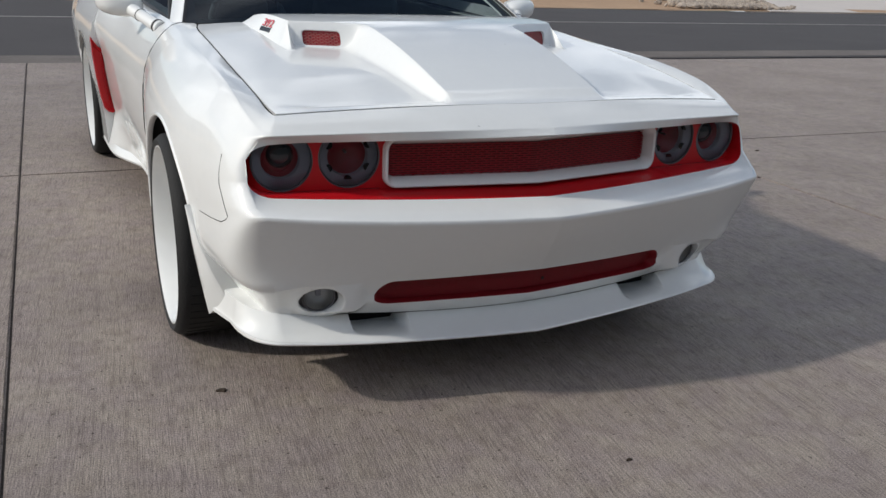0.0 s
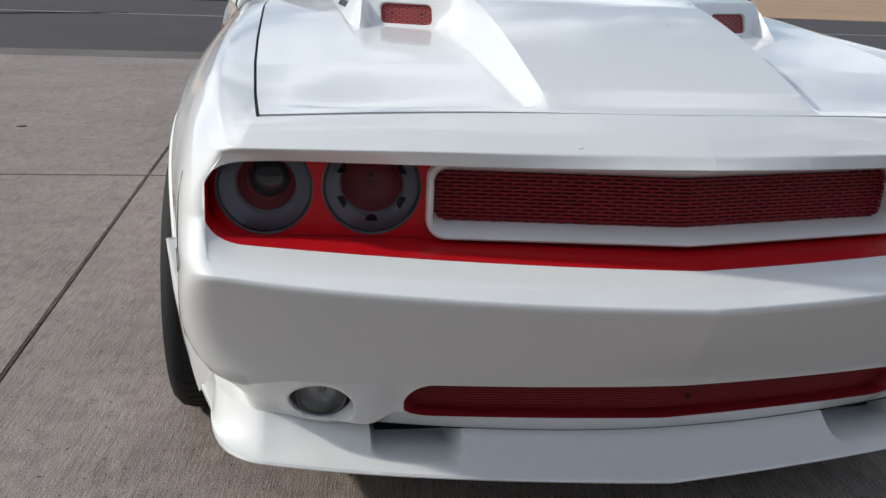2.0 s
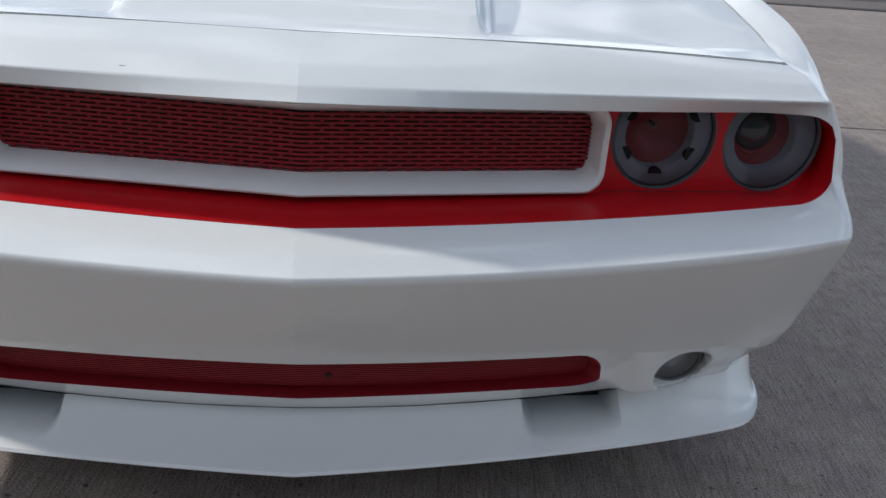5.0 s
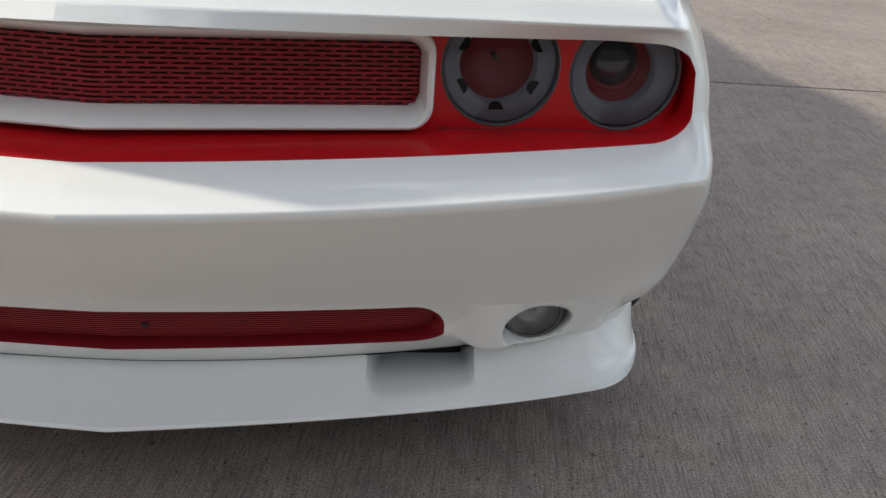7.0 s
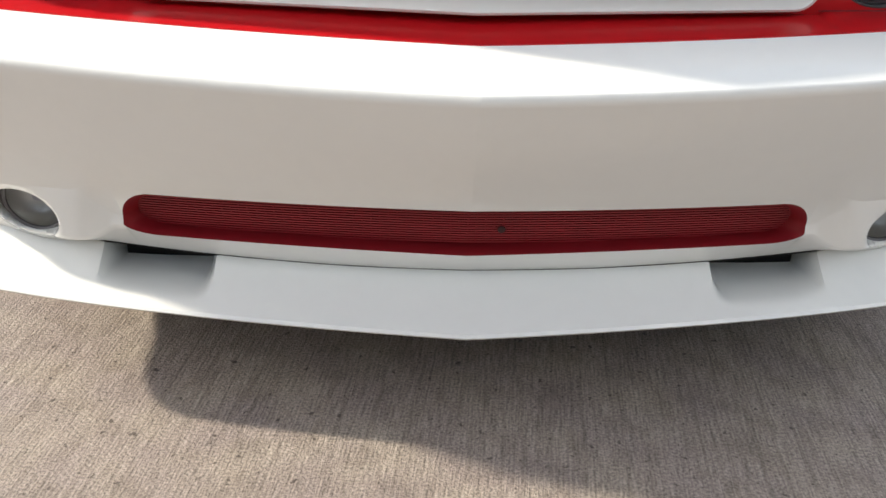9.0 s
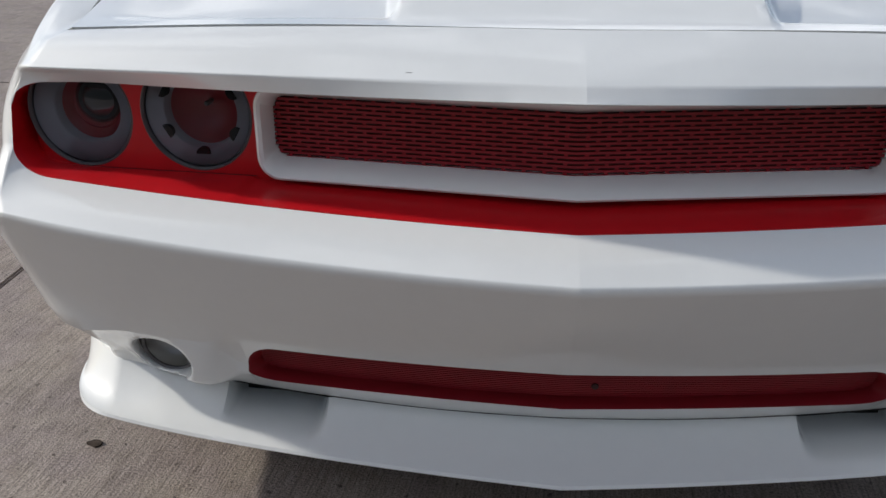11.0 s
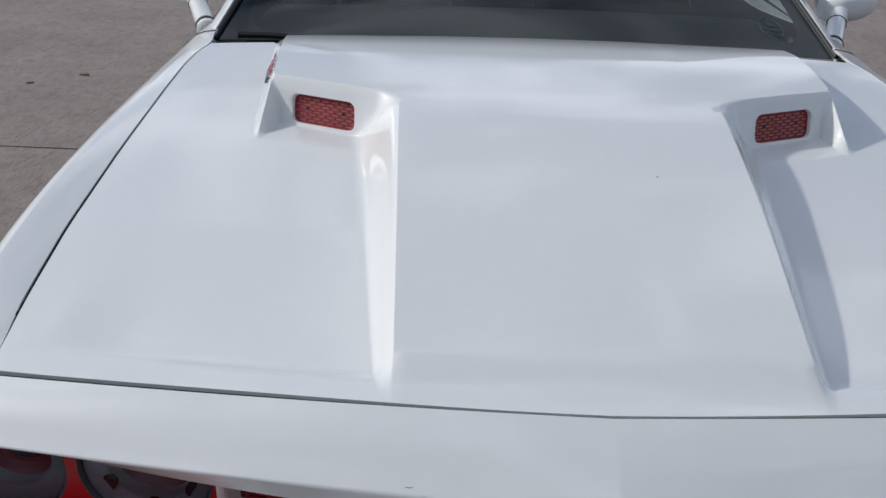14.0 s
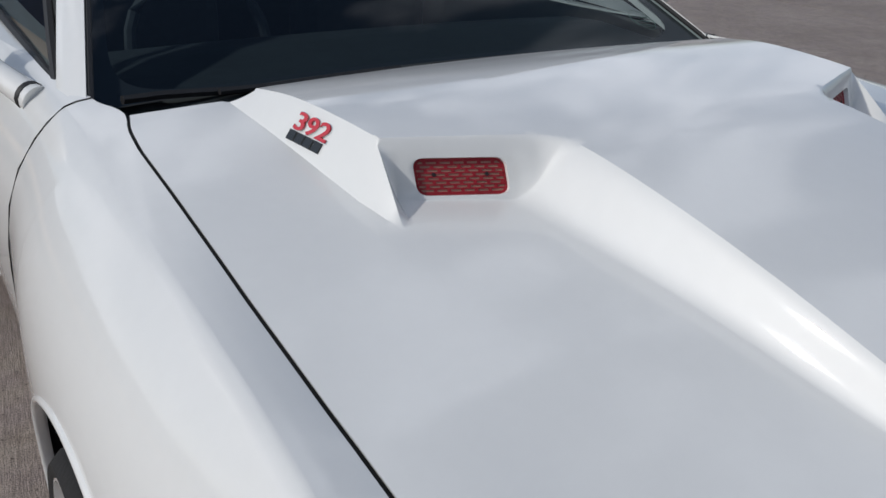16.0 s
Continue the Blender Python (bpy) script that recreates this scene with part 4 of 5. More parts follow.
vent = part("lower_vent", lattice([vent_loop(0.0, 0.0, 0.0004), vent_loop(0.0012, 0.0012, 0.003), vent_loop(0.004, 0.003, 0.009), vent_loop(0.017, 0.005, 0.027), vent_loop(0.022, 0.009, 0.046)], None, None, True), RED_VENT, car, "red lower air intake with fine slats", angle=75)


def vent_y(x, z):
    return 0.167 + 0.03 * abs(x) + 0.11 * x * x + 0.52 * (0.343 - z)


bm = bmesh.new()
for r in range(-7, 9):
    z = 0.343 + r * 0.0052
    xe = np.linspace(-0.496, 0.496, 21)
    for a, b in zip(xe, xe[1:]):
        slab(bm, a, b, z - 0.0012, z + 0.0012, lambda x: vent_y(x, z) + 0.004, 0, 0.003)
    for k in range(-19, 20):
        x = k * 0.0262 + (0.013 if r % 2 else 0)
        if abs(x) < 0.493:
            slab(bm, x - 0.0016, x + 0.0016, z, z + 0.0052, lambda q: vent_y(q, z) + 0.005, 0, 0.002)
bmesh.ops.recalc_face_normals(bm, faces=bm.faces)
tagged(part("slat_mesh", bm, RED_MESH, vent, smooth=False), kind="stuff")
# Another dark sheet, painted as the shade behind the slats.
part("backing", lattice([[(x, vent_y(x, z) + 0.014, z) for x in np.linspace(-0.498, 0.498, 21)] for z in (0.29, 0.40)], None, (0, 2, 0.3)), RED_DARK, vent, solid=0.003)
part("emblem", spun([(0, 0.003), (0.005, 0.002), (0.006, 0)], Matrix.Translation((0.05, vent_y(0.05, 0.34), 0.338)) @ Matrix.Rotation(radians(90), 4, "X"), 20), RED_DARK, vent, "small dark round emblem")


# -- chin lip with two brake ducts
def lip_profile(x):
    """Points from the joint down to the edge and under, at x along the front (before the corner is turned)."""
    top = (0.215 + 0.12 * x * x, 0.2445 + 0.010 * x + 0.02 * x * x)
    edge = (0.0904 + 0.0947 * x + 0.0359 * x * x + 0.06 * x ** 6, 0.1922 + 0.0039 * x + 0.0353 * x * x)
    return top, edge


LIPX = [*np.linspace(0, 0.385, 18), *np.linspace(0.392, 0.60, 46), *np.linspace(0.608, 0.78, 24)]
SLICES = 18


def lip_half():
    cols = []
    for x in LIPX:
        (ty, tz), (ey, ez) = lip_profile(x)
        sweep = smooth01((x - 0.66) / 0.1)
        tz += joint_rise(x)
        col = []
        for k in range(SLICES + 1):
            t = k / SLICES
            y = lerp(ty, ey, t)
            z = lerp(tz, ez + 0.010, 1 - (1 - t) ** (1 + 0.7 * sweep)) - 0.006 * math.sin(math.pi * t)
            a = smooth01((x - 0.390) / 0.026) * (1 - smooth01((x - 0.560) / 0.013))
            duct = a * (1 - smooth01((t - 0.04) / (0.78 - 0.12 * smooth01((abs(x - 0.475) - 0.05) / 0.05))))
            y += 0.072 * duct
            z -= 0.038 * duct
            col.append((x, y, z))
        col += [(x, ey - 0.003, ez + 0.005), (x, ey + 0.002, ez), (x, ey + 0.05, ez + 0.004), (x, ey + 0.20, ez + 0.01)]
        cols.append(col)
    # the end that turns round the corner and rises
    base = cols[-1]
    for k in range(1, 15):
        t = k / 14
        col = []
        for i, (x0, y0, z0) in enumerate(base):
            v = min(i / SLICES, 1.0)
            w = lerp(0.872, 0.884, v)                  # corner width
            e = (w + 0.004, lerp(0.40, 0.42, v))
            q = lambda p, c, f: (1 - t) ** 2 * p + 2 * t * (1 - t) * c + t * t * f
            x = q(x0, w, e[0]) if i <= SLICES + 2 else q(x0, w - 0.05, e[0] - 0.07)
            y = q(y0, y0 + lerp(0.65, 0.35, v) * (w - x0), e[1]) if i <= SLICES + 2 else q(y0, y0 + 0.03, e[1])
            z = z0 + lerp(0.016, 0.002, v) * smooth01((t - 0.2) / 0.75) * (1 if i <= SLICES else 0)
            col.append((x, y, z))
        cols.append(col)
    last = cols[-1]
    for k in range(1, 11):
        t = k / 10
        col = []
        for i, (x0, y0, z0) in enumerate(last):
            v = min(i / SLICES, 1.0)
            col.append((x0 + lerp(0.030, 0.036, v) * t, y0 + lerp(0.13, 0.125, v) * t, z0 + lerp(0.004, 0.002, v) * t))
        cols.append(col)
    return cols


lh = lip_half()
for c in lh:                                          # flange that reaches under the bumper
    x, y, z = c[0]
    turn = smooth01((x - 0.74) / 0.10)
    c.insert(0, (x - 0.045 * turn, y + 0.035, z + 0.002))
cols = [[(-x, y, z) for x, y, z in c] for c in lh[1:]][::-1] + lh
lip = part("chin_lip", lattice(cols, None, (0, 1.0, 0.24)), WHITE, car, "white chin spoiler with two brake ducts", angle=40)
# Solid black box at the ramp's top, painted as the duct's shade.
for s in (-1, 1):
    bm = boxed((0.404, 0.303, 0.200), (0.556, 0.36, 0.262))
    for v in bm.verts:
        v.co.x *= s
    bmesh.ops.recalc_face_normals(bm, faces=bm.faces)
    part("duct_shade_box", bm, CAVITY, lip, "black box standing in for shade in the brake duct")

joint = [p for p in ROWS_HALF[NAMES.index("lt")][:NF] if p[0] < 0.60] + [c[1] for c in lh if 0.61 < c[1][0] < 0.71]
joint = [(-x, y, z) for x, y, z in joint[1:]][::-1] + joint
part("lip_joint", tube([(x, y + 0.0006, z - 0.0012) for x, y, z in joint], 0.0018, 6), CAVITY, lip, "dark joint above the lip")

# flat fin that rises from the lip's end along the wheel opening
for s in (-1, 1):
    ts = np.linspace(0, 1, 17)
    outer = [(interp(t, [0, 0.33, 0.62, 0.85, 1], [0.978, 0.967, 0.951, 0.936, 0.925]), interp(t, [0, 0.33, 0.62, 1], [0.574, 0.550, 0.541, 0.548]), lerp(0.550, 0.198, t)) for t in ts]
    inner = [(interp(t, [0, 0.35, 0.7, 1], [0.976, 0.955, 0.926, 0.884]), interp(t, [0, 0.35, 0.7, 1], [0.572, 0.520, 0.483, 0.458]), interp(t, [0, 0.35, 0.7, 1], [0.548, 0.450, 0.362, 0.272])) for t in ts]
    rows = [[(x - 0.055, y + 0.004, z) for x, y, z in inner], [(x - 0.003, y - 0.001, z) for x, y, z in inner], inner] + [[tuple(lerp(p, q, k) + (0.003 * math.sin(math.pi * k) if n == 0 else 0) for n, (p, q) in enumerate(zip(i, o))) for i, o in zip(inner, outer)] for k in (0.25, 0.5, 0.75, 1.0)]
    rows += [[(x - 0.002, y + 0.004, z) for x, y, z in outer], [(x - 0.045, y + 0.006, z) for x, y, z in outer]]
    part("arch_fin", lattice([[(s * x, y, z) for x, y, z in r] for r in rows], None, (0, 1.2, 0.4)), WHITE, lip, "white fin that rises ahead of the wheel", angle=50)

# -- underside, wheel housings
bm = bmesh.new()
box(bm, (-0.78, 0.34, 0.20), (0.78, 4.75, 0.26))
part("underbody", bm, CAVITY, car, "dark underbody", smooth=False)
bm = bmesh.new()
box(bm, (-0.60, 0.36, 0.26), (0.60, 1.5, 0.86))
part("engine_bay_block", bm, CAVITY, car, smooth=False)
for s in (-1, 1):
    for yc, r in ((ARCH_F[0], 0.432), (AXLE_R, 0.425)):
        arc = [(yc + r * math.cos(a), 0.34 + r * math.sin(a)) for a in np.linspace(-0.35, math.pi + 0.35, 30)]
        edge = [section_x(y, z) - 0.013 if yc < 2 else 0.95 for y, z in arc]
        rows = [[(s * e, y, z) for e, (y, z) in zip(edge, arc)]] + [[(s * x, y, z) for y, z in arc] for x in (0.88, 0.62)]
        rows.append([(s * 0.62, yc, 0.34)] * 30)
        part("wheel_liner", lattice(rows, None, (s * 0.8, yc, 2.5)), LINER, car, "grey wheel arch liner")


# -- wheels
def wheel(s, yc, rt, width, steer=0.0):
    m = Matrix.Translation((s * 0.991, yc, rt)) @ Matrix.Rotation(steer, 4, "Z") @ Matrix.Rotation(s * radians(90), 4, "Y")
    rr = 0.305
    rim = part("wheel", spun([(rr + 0.002, -0.004), (rr, 0.002), (rr - 0.004, 0.002), (rr - 0.008, -0.006), (rr - 0.022, -0.055), (rr - 0.03, -0.10), (rr - 0.035, -0.20)], m, 72), WHITE, car, "white deep-dish wheel with thin tyre")
    part("tyre", spun([(rr - 0.004, -0.004), (rr + 0.006, 0.004), (rr + 0.02, 0.006), (rt - 0.014, 0.0), (rt - 0.003, -0.012), (rt, -0.03), (rt, -width + 0.03), (rt - 0.014, -width), (rr, -width)], m, 72), RUBBER, rim, "black low-profile tyre")
    groove = bmesh.new()
    for k in range(60):
        a = 2 * math.pi * k / 60
        box(groove, (-0.004, -0.05, -0.001), (0.004, 0.03, 0.0016), m @ Matrix.Rotation(a, 4, "Z") @ Matrix.Translation((rt, 0, -0.06)) @ Matrix.Rotation(radians(90), 4, "Y") @ Matrix.Rotation(radians(90), 4, "Z"))
    part("tread_block", groove, RUBBER, rim, smooth=False)
    part("hub_disc", spun([(rr - 0.036, -0.175), (0.10, -0.15), (0.07, -0.115), (0.0, -0.11)], m, 48), WHITE, rim)
    part("brake_disc", spun([(0.17, -0.20), (0.08, -0.19), (0.0, -0.19)], m, 40), CHROME, rim)
    for k in range(10):
        a = 2 * math.pi * k / 10
        spoke = boxed((0.06, -0.016, -0.155), (rr - 0.03, 0.016, -0.12), m @ Matrix.Rotation(a, 4, "Z"))
        part("spoke", spoke, WHITE, rim, bevel=0.004)
    return rim


for s in (-1, 1):
    wheel(s, AXLE_F, 0.345, 0.25, -0.023), wheel(s, AXLE_R, 0.350, 0.29)


# -- doors and rear flanks
BELT = [("gap", 0), ("n1", 1), ("nc", 2), ("nd", 3), ("ot", 4), ("m1", 5), ("m2", 6), ("rb", 7), ("rc", 8), ("bc", 9), ("l1", 11), ("l2", 12), ("vt", 13), ("vb", 14), ("lt", 15)]


QUARTER_Y = 3.15                   # where the door skin ends and the hip stands out


def flank(name, y, haunch):
    x, z = side_point(name, SIDE_Y1, False)
    z += 0.03 * smooth01((y - 2.2) / 1.2) * (1 if z > 0.7 else 0)
    waist = interp(z, [0.19, 0.30, 0.46, 0.60, 0.74, 0.84, 0.96, 1.02], [0.845, 0.880, 0.928, 0.948, 0.958, 0.950, 0.890, 0.855])
    hip = interp(z, [0.18, 0.30, 0.43, 0.56, 0.77, 0.88, 0.97, 1.02], [0.958, 0.964, 0.975, 1.000, 1.018, 0.990, 0.93, 0.87])
    x = lerp(x, waist, smooth01((y - SIDE_Y1) / 0.9))
    # the skin swells towards the hip before the intake opens
    h = haunch if haunch else smooth01((y - 2.3) / 1.0) * smooth01((z - 0.68) / 0.22)
    if not haunch:
        x = lerp(x, 0.958, smooth01((y - 2.6) / 0.58) * smooth01((0.45 - z) / 0.25))
    return lerp(x, hip, h), z


def flank_rows(s, y0, y1, n, haunch):
    rows = []
    for name, _ in BELT:
        row = []
        for k in range(n + 1):
            y = lerp(y0, y1, k / n)
            x, z = flank(name, y, haunch(y))
            z = max(z, arch_z(y, AXLE_R, 0.34, 0.41))
            row.append((s * x, y, z))
        rows.append(row)
    return rows


for s in (-1, 1):
    door = part("door", lattice(flank_rows(s, SIDE_Y1 + 0.006, QUARTER_Y + 0.04, 30, lambda y: 0.0), None, CORE), WHITE, car, solid=0.006, angle=35)
    quarter = part("rear_quarter", lattice(flank_rows(s, QUARTER_Y, 4.92, 110, lambda y: 1.0 * (1 - 0.5 * smooth01((y - 4.2) / 0.7))), None, CORE), WHITE, car, "white flared rear quarter", solid=0.01, angle=35)
    d = [(flank(n, QUARTER_Y, 0.0), flank(n, QUARTER_Y, 1.0)) for n, _ in BELT]
    part("flare_front", lattice([[(s * p[0], QUARTER_Y, p[1]) for p, q in d], [(s * q[0], QUARTER_Y + 0.002, q[1]) for p, q in d]], None, (0, 4, 0.6)), WHITE, quarter)
    # forward-facing red intake between the door skin and the hip: an open frame, a sunk duct and its back
    rim = [(1.012, 0.780), (0.981, 0.733), (0.934, 0.697), (0.926, 0.63), (0.920, 0.557), (0.910, 0.474), (0.901, 0.404), (0.907, 0.384), (0.925, 0.375), (0.948, 0.382), (0.966, 0.404), (0.983, 0.474), (0.995, 0.558), (1.006, 0.672)]
    cx, cz = sum(p[0] for p in rim) / len(rim), sum(p[1] for p in rim) / len(rim)
    rows = [[(s * (cx + (x - cx) * k), QUARTER_Y + d, cz + (z - cz) * k) for x, z in rim] for k, d in ((1.03, -0.0015), (1.0, -0.020), (0.93, -0.019), (0.88, -0.008), (0.0, -0.006))]
    part("side_intake", lattice(rows, None, (s * cx, 4, 0.6), True), RED, quarter, "red side intake ahead of the rear wheel")
    for k in (0.45,):
        line = [(s * lerp(x0, x1, k), QUARTER_Y - 0.010, z) for x0, x1, z in ((0.940, 0.992, 0.695), (0.930, 0.990, 0.59), (0.920, 0.977, 0.49), (0.912, 0.960, 0.412))]
        part("intake_fin", tube(line, 0.005, 6), RED, quarter)
    rows = []
    for y in [*np.linspace(1.395, 1.60, 10), *np.linspace(1.66, 3.42, 26)]:
        h = smooth01((y - 2.6) / 0.58)
        x, z = lerp(flank("lt", y, 0.0)[0], 0.960, h) + 0.085 * (1 - smooth01((y - 1.40) / 0.18)), 0.19
        rows.append([(s * (x - 0.02), y, z + 0.03), (s * (x - 0.002), y, z + 0.004), (s * (x + 0.002), y, z - 0.008), (s * (x - 0.004), y, z - 0.020), (s * (x - 0.03), y, z - 0.024), (s * (x - 0.14), y, z - 0.022)])
    part("side_skirt", lattice(rows, None, (0, 2.4, 0.5)), WHITE, car)
    # shoulder shelf that carries the side windows
    ys = np.linspace(1.70, 4.8, 42)
    rows = [[(s * flank("gap", y, 0.0 if y < QUARTER_Y else 0.8)[0], y, flank("gap", y, 0)[1]) for y in ys], [(s * lerp(0.80, 0.735, smooth01((y - 1.75) / 0.4)), y, flank("gap", y, 0)[1] + 0.004) for y in ys]]
    part("belt_rail", lattice(rows, None, (0, 3, 0)), WHITE, car, solid=0.004)

# rear closing panels
rear = [[(-x, y, z) for x, y, z in ((flank(n, 4.92, 0.5)[0], 4.92, flank(n, 4.92, 0.5)[1]) for n, _ in [b])][0] for b in BELT]
bm = lattice([[(p[0] * k, 4.92 + 0.10 * (1 - k * k), p[2]) for p in rear] for k in np.linspace(-1, 1, 17)], None, CORE)
part("rear_bumper", bm, WHITE, car, solid=0.006)
bm = lattice([[(x, y, 1.03 - 0.02 * x * x - 0.01 * (y - 4)) for x in np.linspace(-0.86, 0.86, 9)] for y in np.linspace(3.65, 5.02, 10)], None, (0, 4, 0))
part("trunk_lid", bm, WHITE, car, solid=0.01)


# -- cabin
def screen(u, v):
    """Windscreen: u across (-1 to 1), v from the cowl up."""
    w = lerp(0.790, 0.590, v)
    x = u * w
    y = lerp(1.70 - 0.10 * u * u, 2.42 - 0.07 * u * u, v)
    z = lerp(0.972, 1.335, v) + 0.02 * math.sin(math.pi * v) * (1 - 0.6 * u * u) + 0.012 * (1 - u * u) * v
    return Vector((x, y, z))


us, vs_ = np.linspace(-1, 1, 25), np.linspace(0, 1, 13)
windscreen = part("windscreen", lattice([[screen(u, v) for u in us] for v in vs_], None, (0, 3, 0.3)), GLASS, car, "tinted windscreen")
windscreen.visible_shadow = False
def rounded(a, e):
    c, d = math.cos(a), math.sin(a)
    k = (abs(c) ** e + abs(d) ** e) ** (-1 / e)
    return c * k, d * k


frit_rows = []
for k in (0.0, 0.25, 0.5, 0.75, 1.0):
    row = []
    for a in np.linspace(0, 2 * math.pi, 161)[:-1]:
        (ou, ov), (iu, iv) = rounded(a, 200.0), rounded(a, 9.0)
        iu, iv = iu * 0.945, iv * 0.945 - 0.015
        row.append(screen(lerp(ou, iu, k), 0.5 + 0.5 * lerp(ov, iv, k)) - Vector((0, -0.004, 0.004)))
    frit_rows.append(row)
frit = lattice(frit_rows, None, (0, 3, 0.3), True)
part("black_border", frit, FRIT, windscreen)
for s in (-1, 1):
    rows = []
    for v in np.linspace(0, 1, 9):
        p, w = screen(s * 1.0, v), Vector((s * lerp(0.036, 0.04, v), lerp(0.085, 0.08, v), lerp(-0.006, -0.005, v)))
        rows.append([p + Vector((-s * 0.004, 0, -0.01)), p + Vector((0, 0, 0.014)), p + w * 0.5 + Vector((s * 0.004, 0, 0.016)), p + w, p + w + Vector((-s * 0.02, 0.02, -0.02))])
    part("a_pillar", lattice(rows, None, (0, 2.2, 0.7)), WHITE, car, solid=0.004)
    part("screen_trim", tube([screen(s * 1.0, v) + Vector((-s * 0.006, -0.004, 0.006)) for v in np.linspace(0, 1, 9)], 0.006, 6), BLACK, car, "black windscreen trim")
    # side glass
    def side_glass(t, v):
        lo = Vector((s * 0.80, lerp(1.78, 3.45, t), lerp(0.985, 1.035, t)))
        hi = Vector((s * 0.615, lerp(2.50, 3.15, t), lerp(1.325, 1.315, t)))
        return lo.lerp(hi, v) + Vector((s * 0.02 * math.sin(math.pi * v), 0, 0))
    sg = part("side_window", lattice([[side_glass(t, v) for t in np.linspace(0, 1, 13)] for v in np.linspace(0, 1, 7)], None, (0, 2.6, 1.1)), GLASS, car, "dark tinted side window")
    sg.visible_shadow = False
    part("window_seal", tube([side_glass(t, 0.0) + Vector((s * 0.004, 0, 0.002)) for t in np.linspace(0, 1, 13)] , 0.009, 6), BLACK, sg, "black rubber seal")
    part("front_seal", tube([side_glass(0, v) + Vector((s * 0.004, 0, 0)) for v in np.linspace(0, 1, 7)], 0.010, 6), BLACK, sg, "black rubber seal")
roof = lattice([[(x, y, 1.345 + 0.045 * (1 - (x / 0.6) ** 2) * (0.6 + 0.4 * math.sin(math.pi * min(max((y - 2.3) / 1.0, 0), 1)))) for x in np.linspace(-0.60, 0.60, 15)] for y in np.linspace(2.40, 3.2, 10)], None, (0, 2.8, 0))
part("roof", roof, WHITE, car, solid=0.02)
rg = lattice([[(x * lerp(0.60, 0.66, t), lerp(3.2, 3.95, t), lerp(1.36, 1.03, t) + 0.03 * (1 - x * x)) for x in np.linspace(-1, 1, 11)] for t in np.linspace(0, 1, 9)], None, (0, 3, 0.5))
part("rear_window", rg, GLASS, car, "tinted rear window")
for s in (-1, 1):
    rows = [[(s * lerp(0.60, 0.66, t), lerp(3.2, 3.95, t), lerp(1.36, 1.03, t)) for t in np.linspace(0, 1, 9)], [(s * lerp(0.62, 0.84, t), lerp(3.12, 3.75, t), lerp(1.325, 1.03, t)) for t in np.linspace(0, 1, 9)]]
    part("rear_pillar", lattice(rows, None, (0, 3.2, 0.8)), WHITE, car, solid=0.006)
# inside
dash = lattice([[(x, y, z - 0.02 * x * x) for x in np.linspace(-0.72, 0.72, 13)] for y, z in ((1.60, 0.955), (1.75, 0.975), (1.95, 0.985), (2.10, 0.975), (2.16, 0.93), (2.15, 0.70))], None, (0, 2, 0))
part("dashboard", dash, INTERIOR, car, "dark dashboard", solid=0.01)
part("cabin_floor", boxed((-0.78, 1.6, 0.27), (0.78, 4.0, 0.30)), INTERIOR, car, smooth=False)
part("cabin_bulkhead", boxed((-0.75, 3.3, 0.30), (0.75, 3.4, 1.0)), INTERIOR, car, smooth=False)
part("steering_wheel", tube([(-0.36 + 0.18 * math.cos(a), 2.28 + 0.05 * math.sin(a), 0.93 + 0.17 * math.sin(a)) for a in np.linspace(0, 2 * math.pi, 25)], 0.015, 8, False), INTERIOR, car, "dark steering wheel")
for s in (-1, 1):
    seat = boxed((s * 0.38 - 0.25, 2.75, 0.45), (s * 0.38 + 0.25, 2.90, 1.05))
    part("front_seat", seat, INTERIOR, car, "dark front seat", bevel=0.06)
    part("headrest", boxed((s * 0.38 - 0.13, 2.80, 1.07), (s * 0.38 + 0.13, 2.89, 1.24)), INTERIOR, car, bevel=0.04)

# cowl, wipers
cowl = lattice([[(x, y, z - 0.03 * x * x) for x in np.linspace(-0.77, 0.77, 21)] for y, z in ((1.36, 0.940), (1.50, 0.948), (1.66, 0.962))], None, (0, 1.5, 0))
part("cowl_panel", cowl, BLACK, car, "black cowl panel under the windscreen", solid=0.008)
for x0, x1, rest in ((-0.70, -0.10, 0.012), (-0.02, 0.55, -0.010)):
    pts = [screen(lerp(x0, x1, t) / 0.76, 0.004 + 0.006 * t) + Vector((0, -0.012, lerp(rest, -0.010, smooth01(t / 0.5)))) for t in np.linspace(0, 1, 9)]
    wiper = part("wiper", tube(pts, 0.009, 6), BLACK, car, "black wiper resting on the windscreen")
    pts = [screen(lerp(x1, x0, t) / 0.76, lerp(0.0, 0.01, t)) + Vector((0, -0.03, lerp(rest - 0.006, -0.012, 1 - t))) for t in np.linspace(0, 0.7, 7)]
    part("wiper_arm", tube(pts, 0.007, 6), BLACK, wiper)

# faded round sticker in the corner of the windscreen
stick = bmesh.new()
loop = [screen(0.845 + 0.036 * math.cos(a), 0.118 + 0.047 * math.sin(a)) + Vector((0, -0.002, 0.003)) for a in np.linspace(0, 2 * math.pi, 21)]
sticker = part("sticker", tube(loop, 0.0008, 4, False), STICKER, windscreen, "faded green oval sticker")
for k in range(3):
    part("sticker_bar", tube([screen(0.822 + 0.046 * t, 0.140 - 0.022 * k - 0.012 * t) + Vector((0, -0.002, 0.003)) for t in (0, 0.5, 1)], 0.0012, 4), STICKER, sticker)


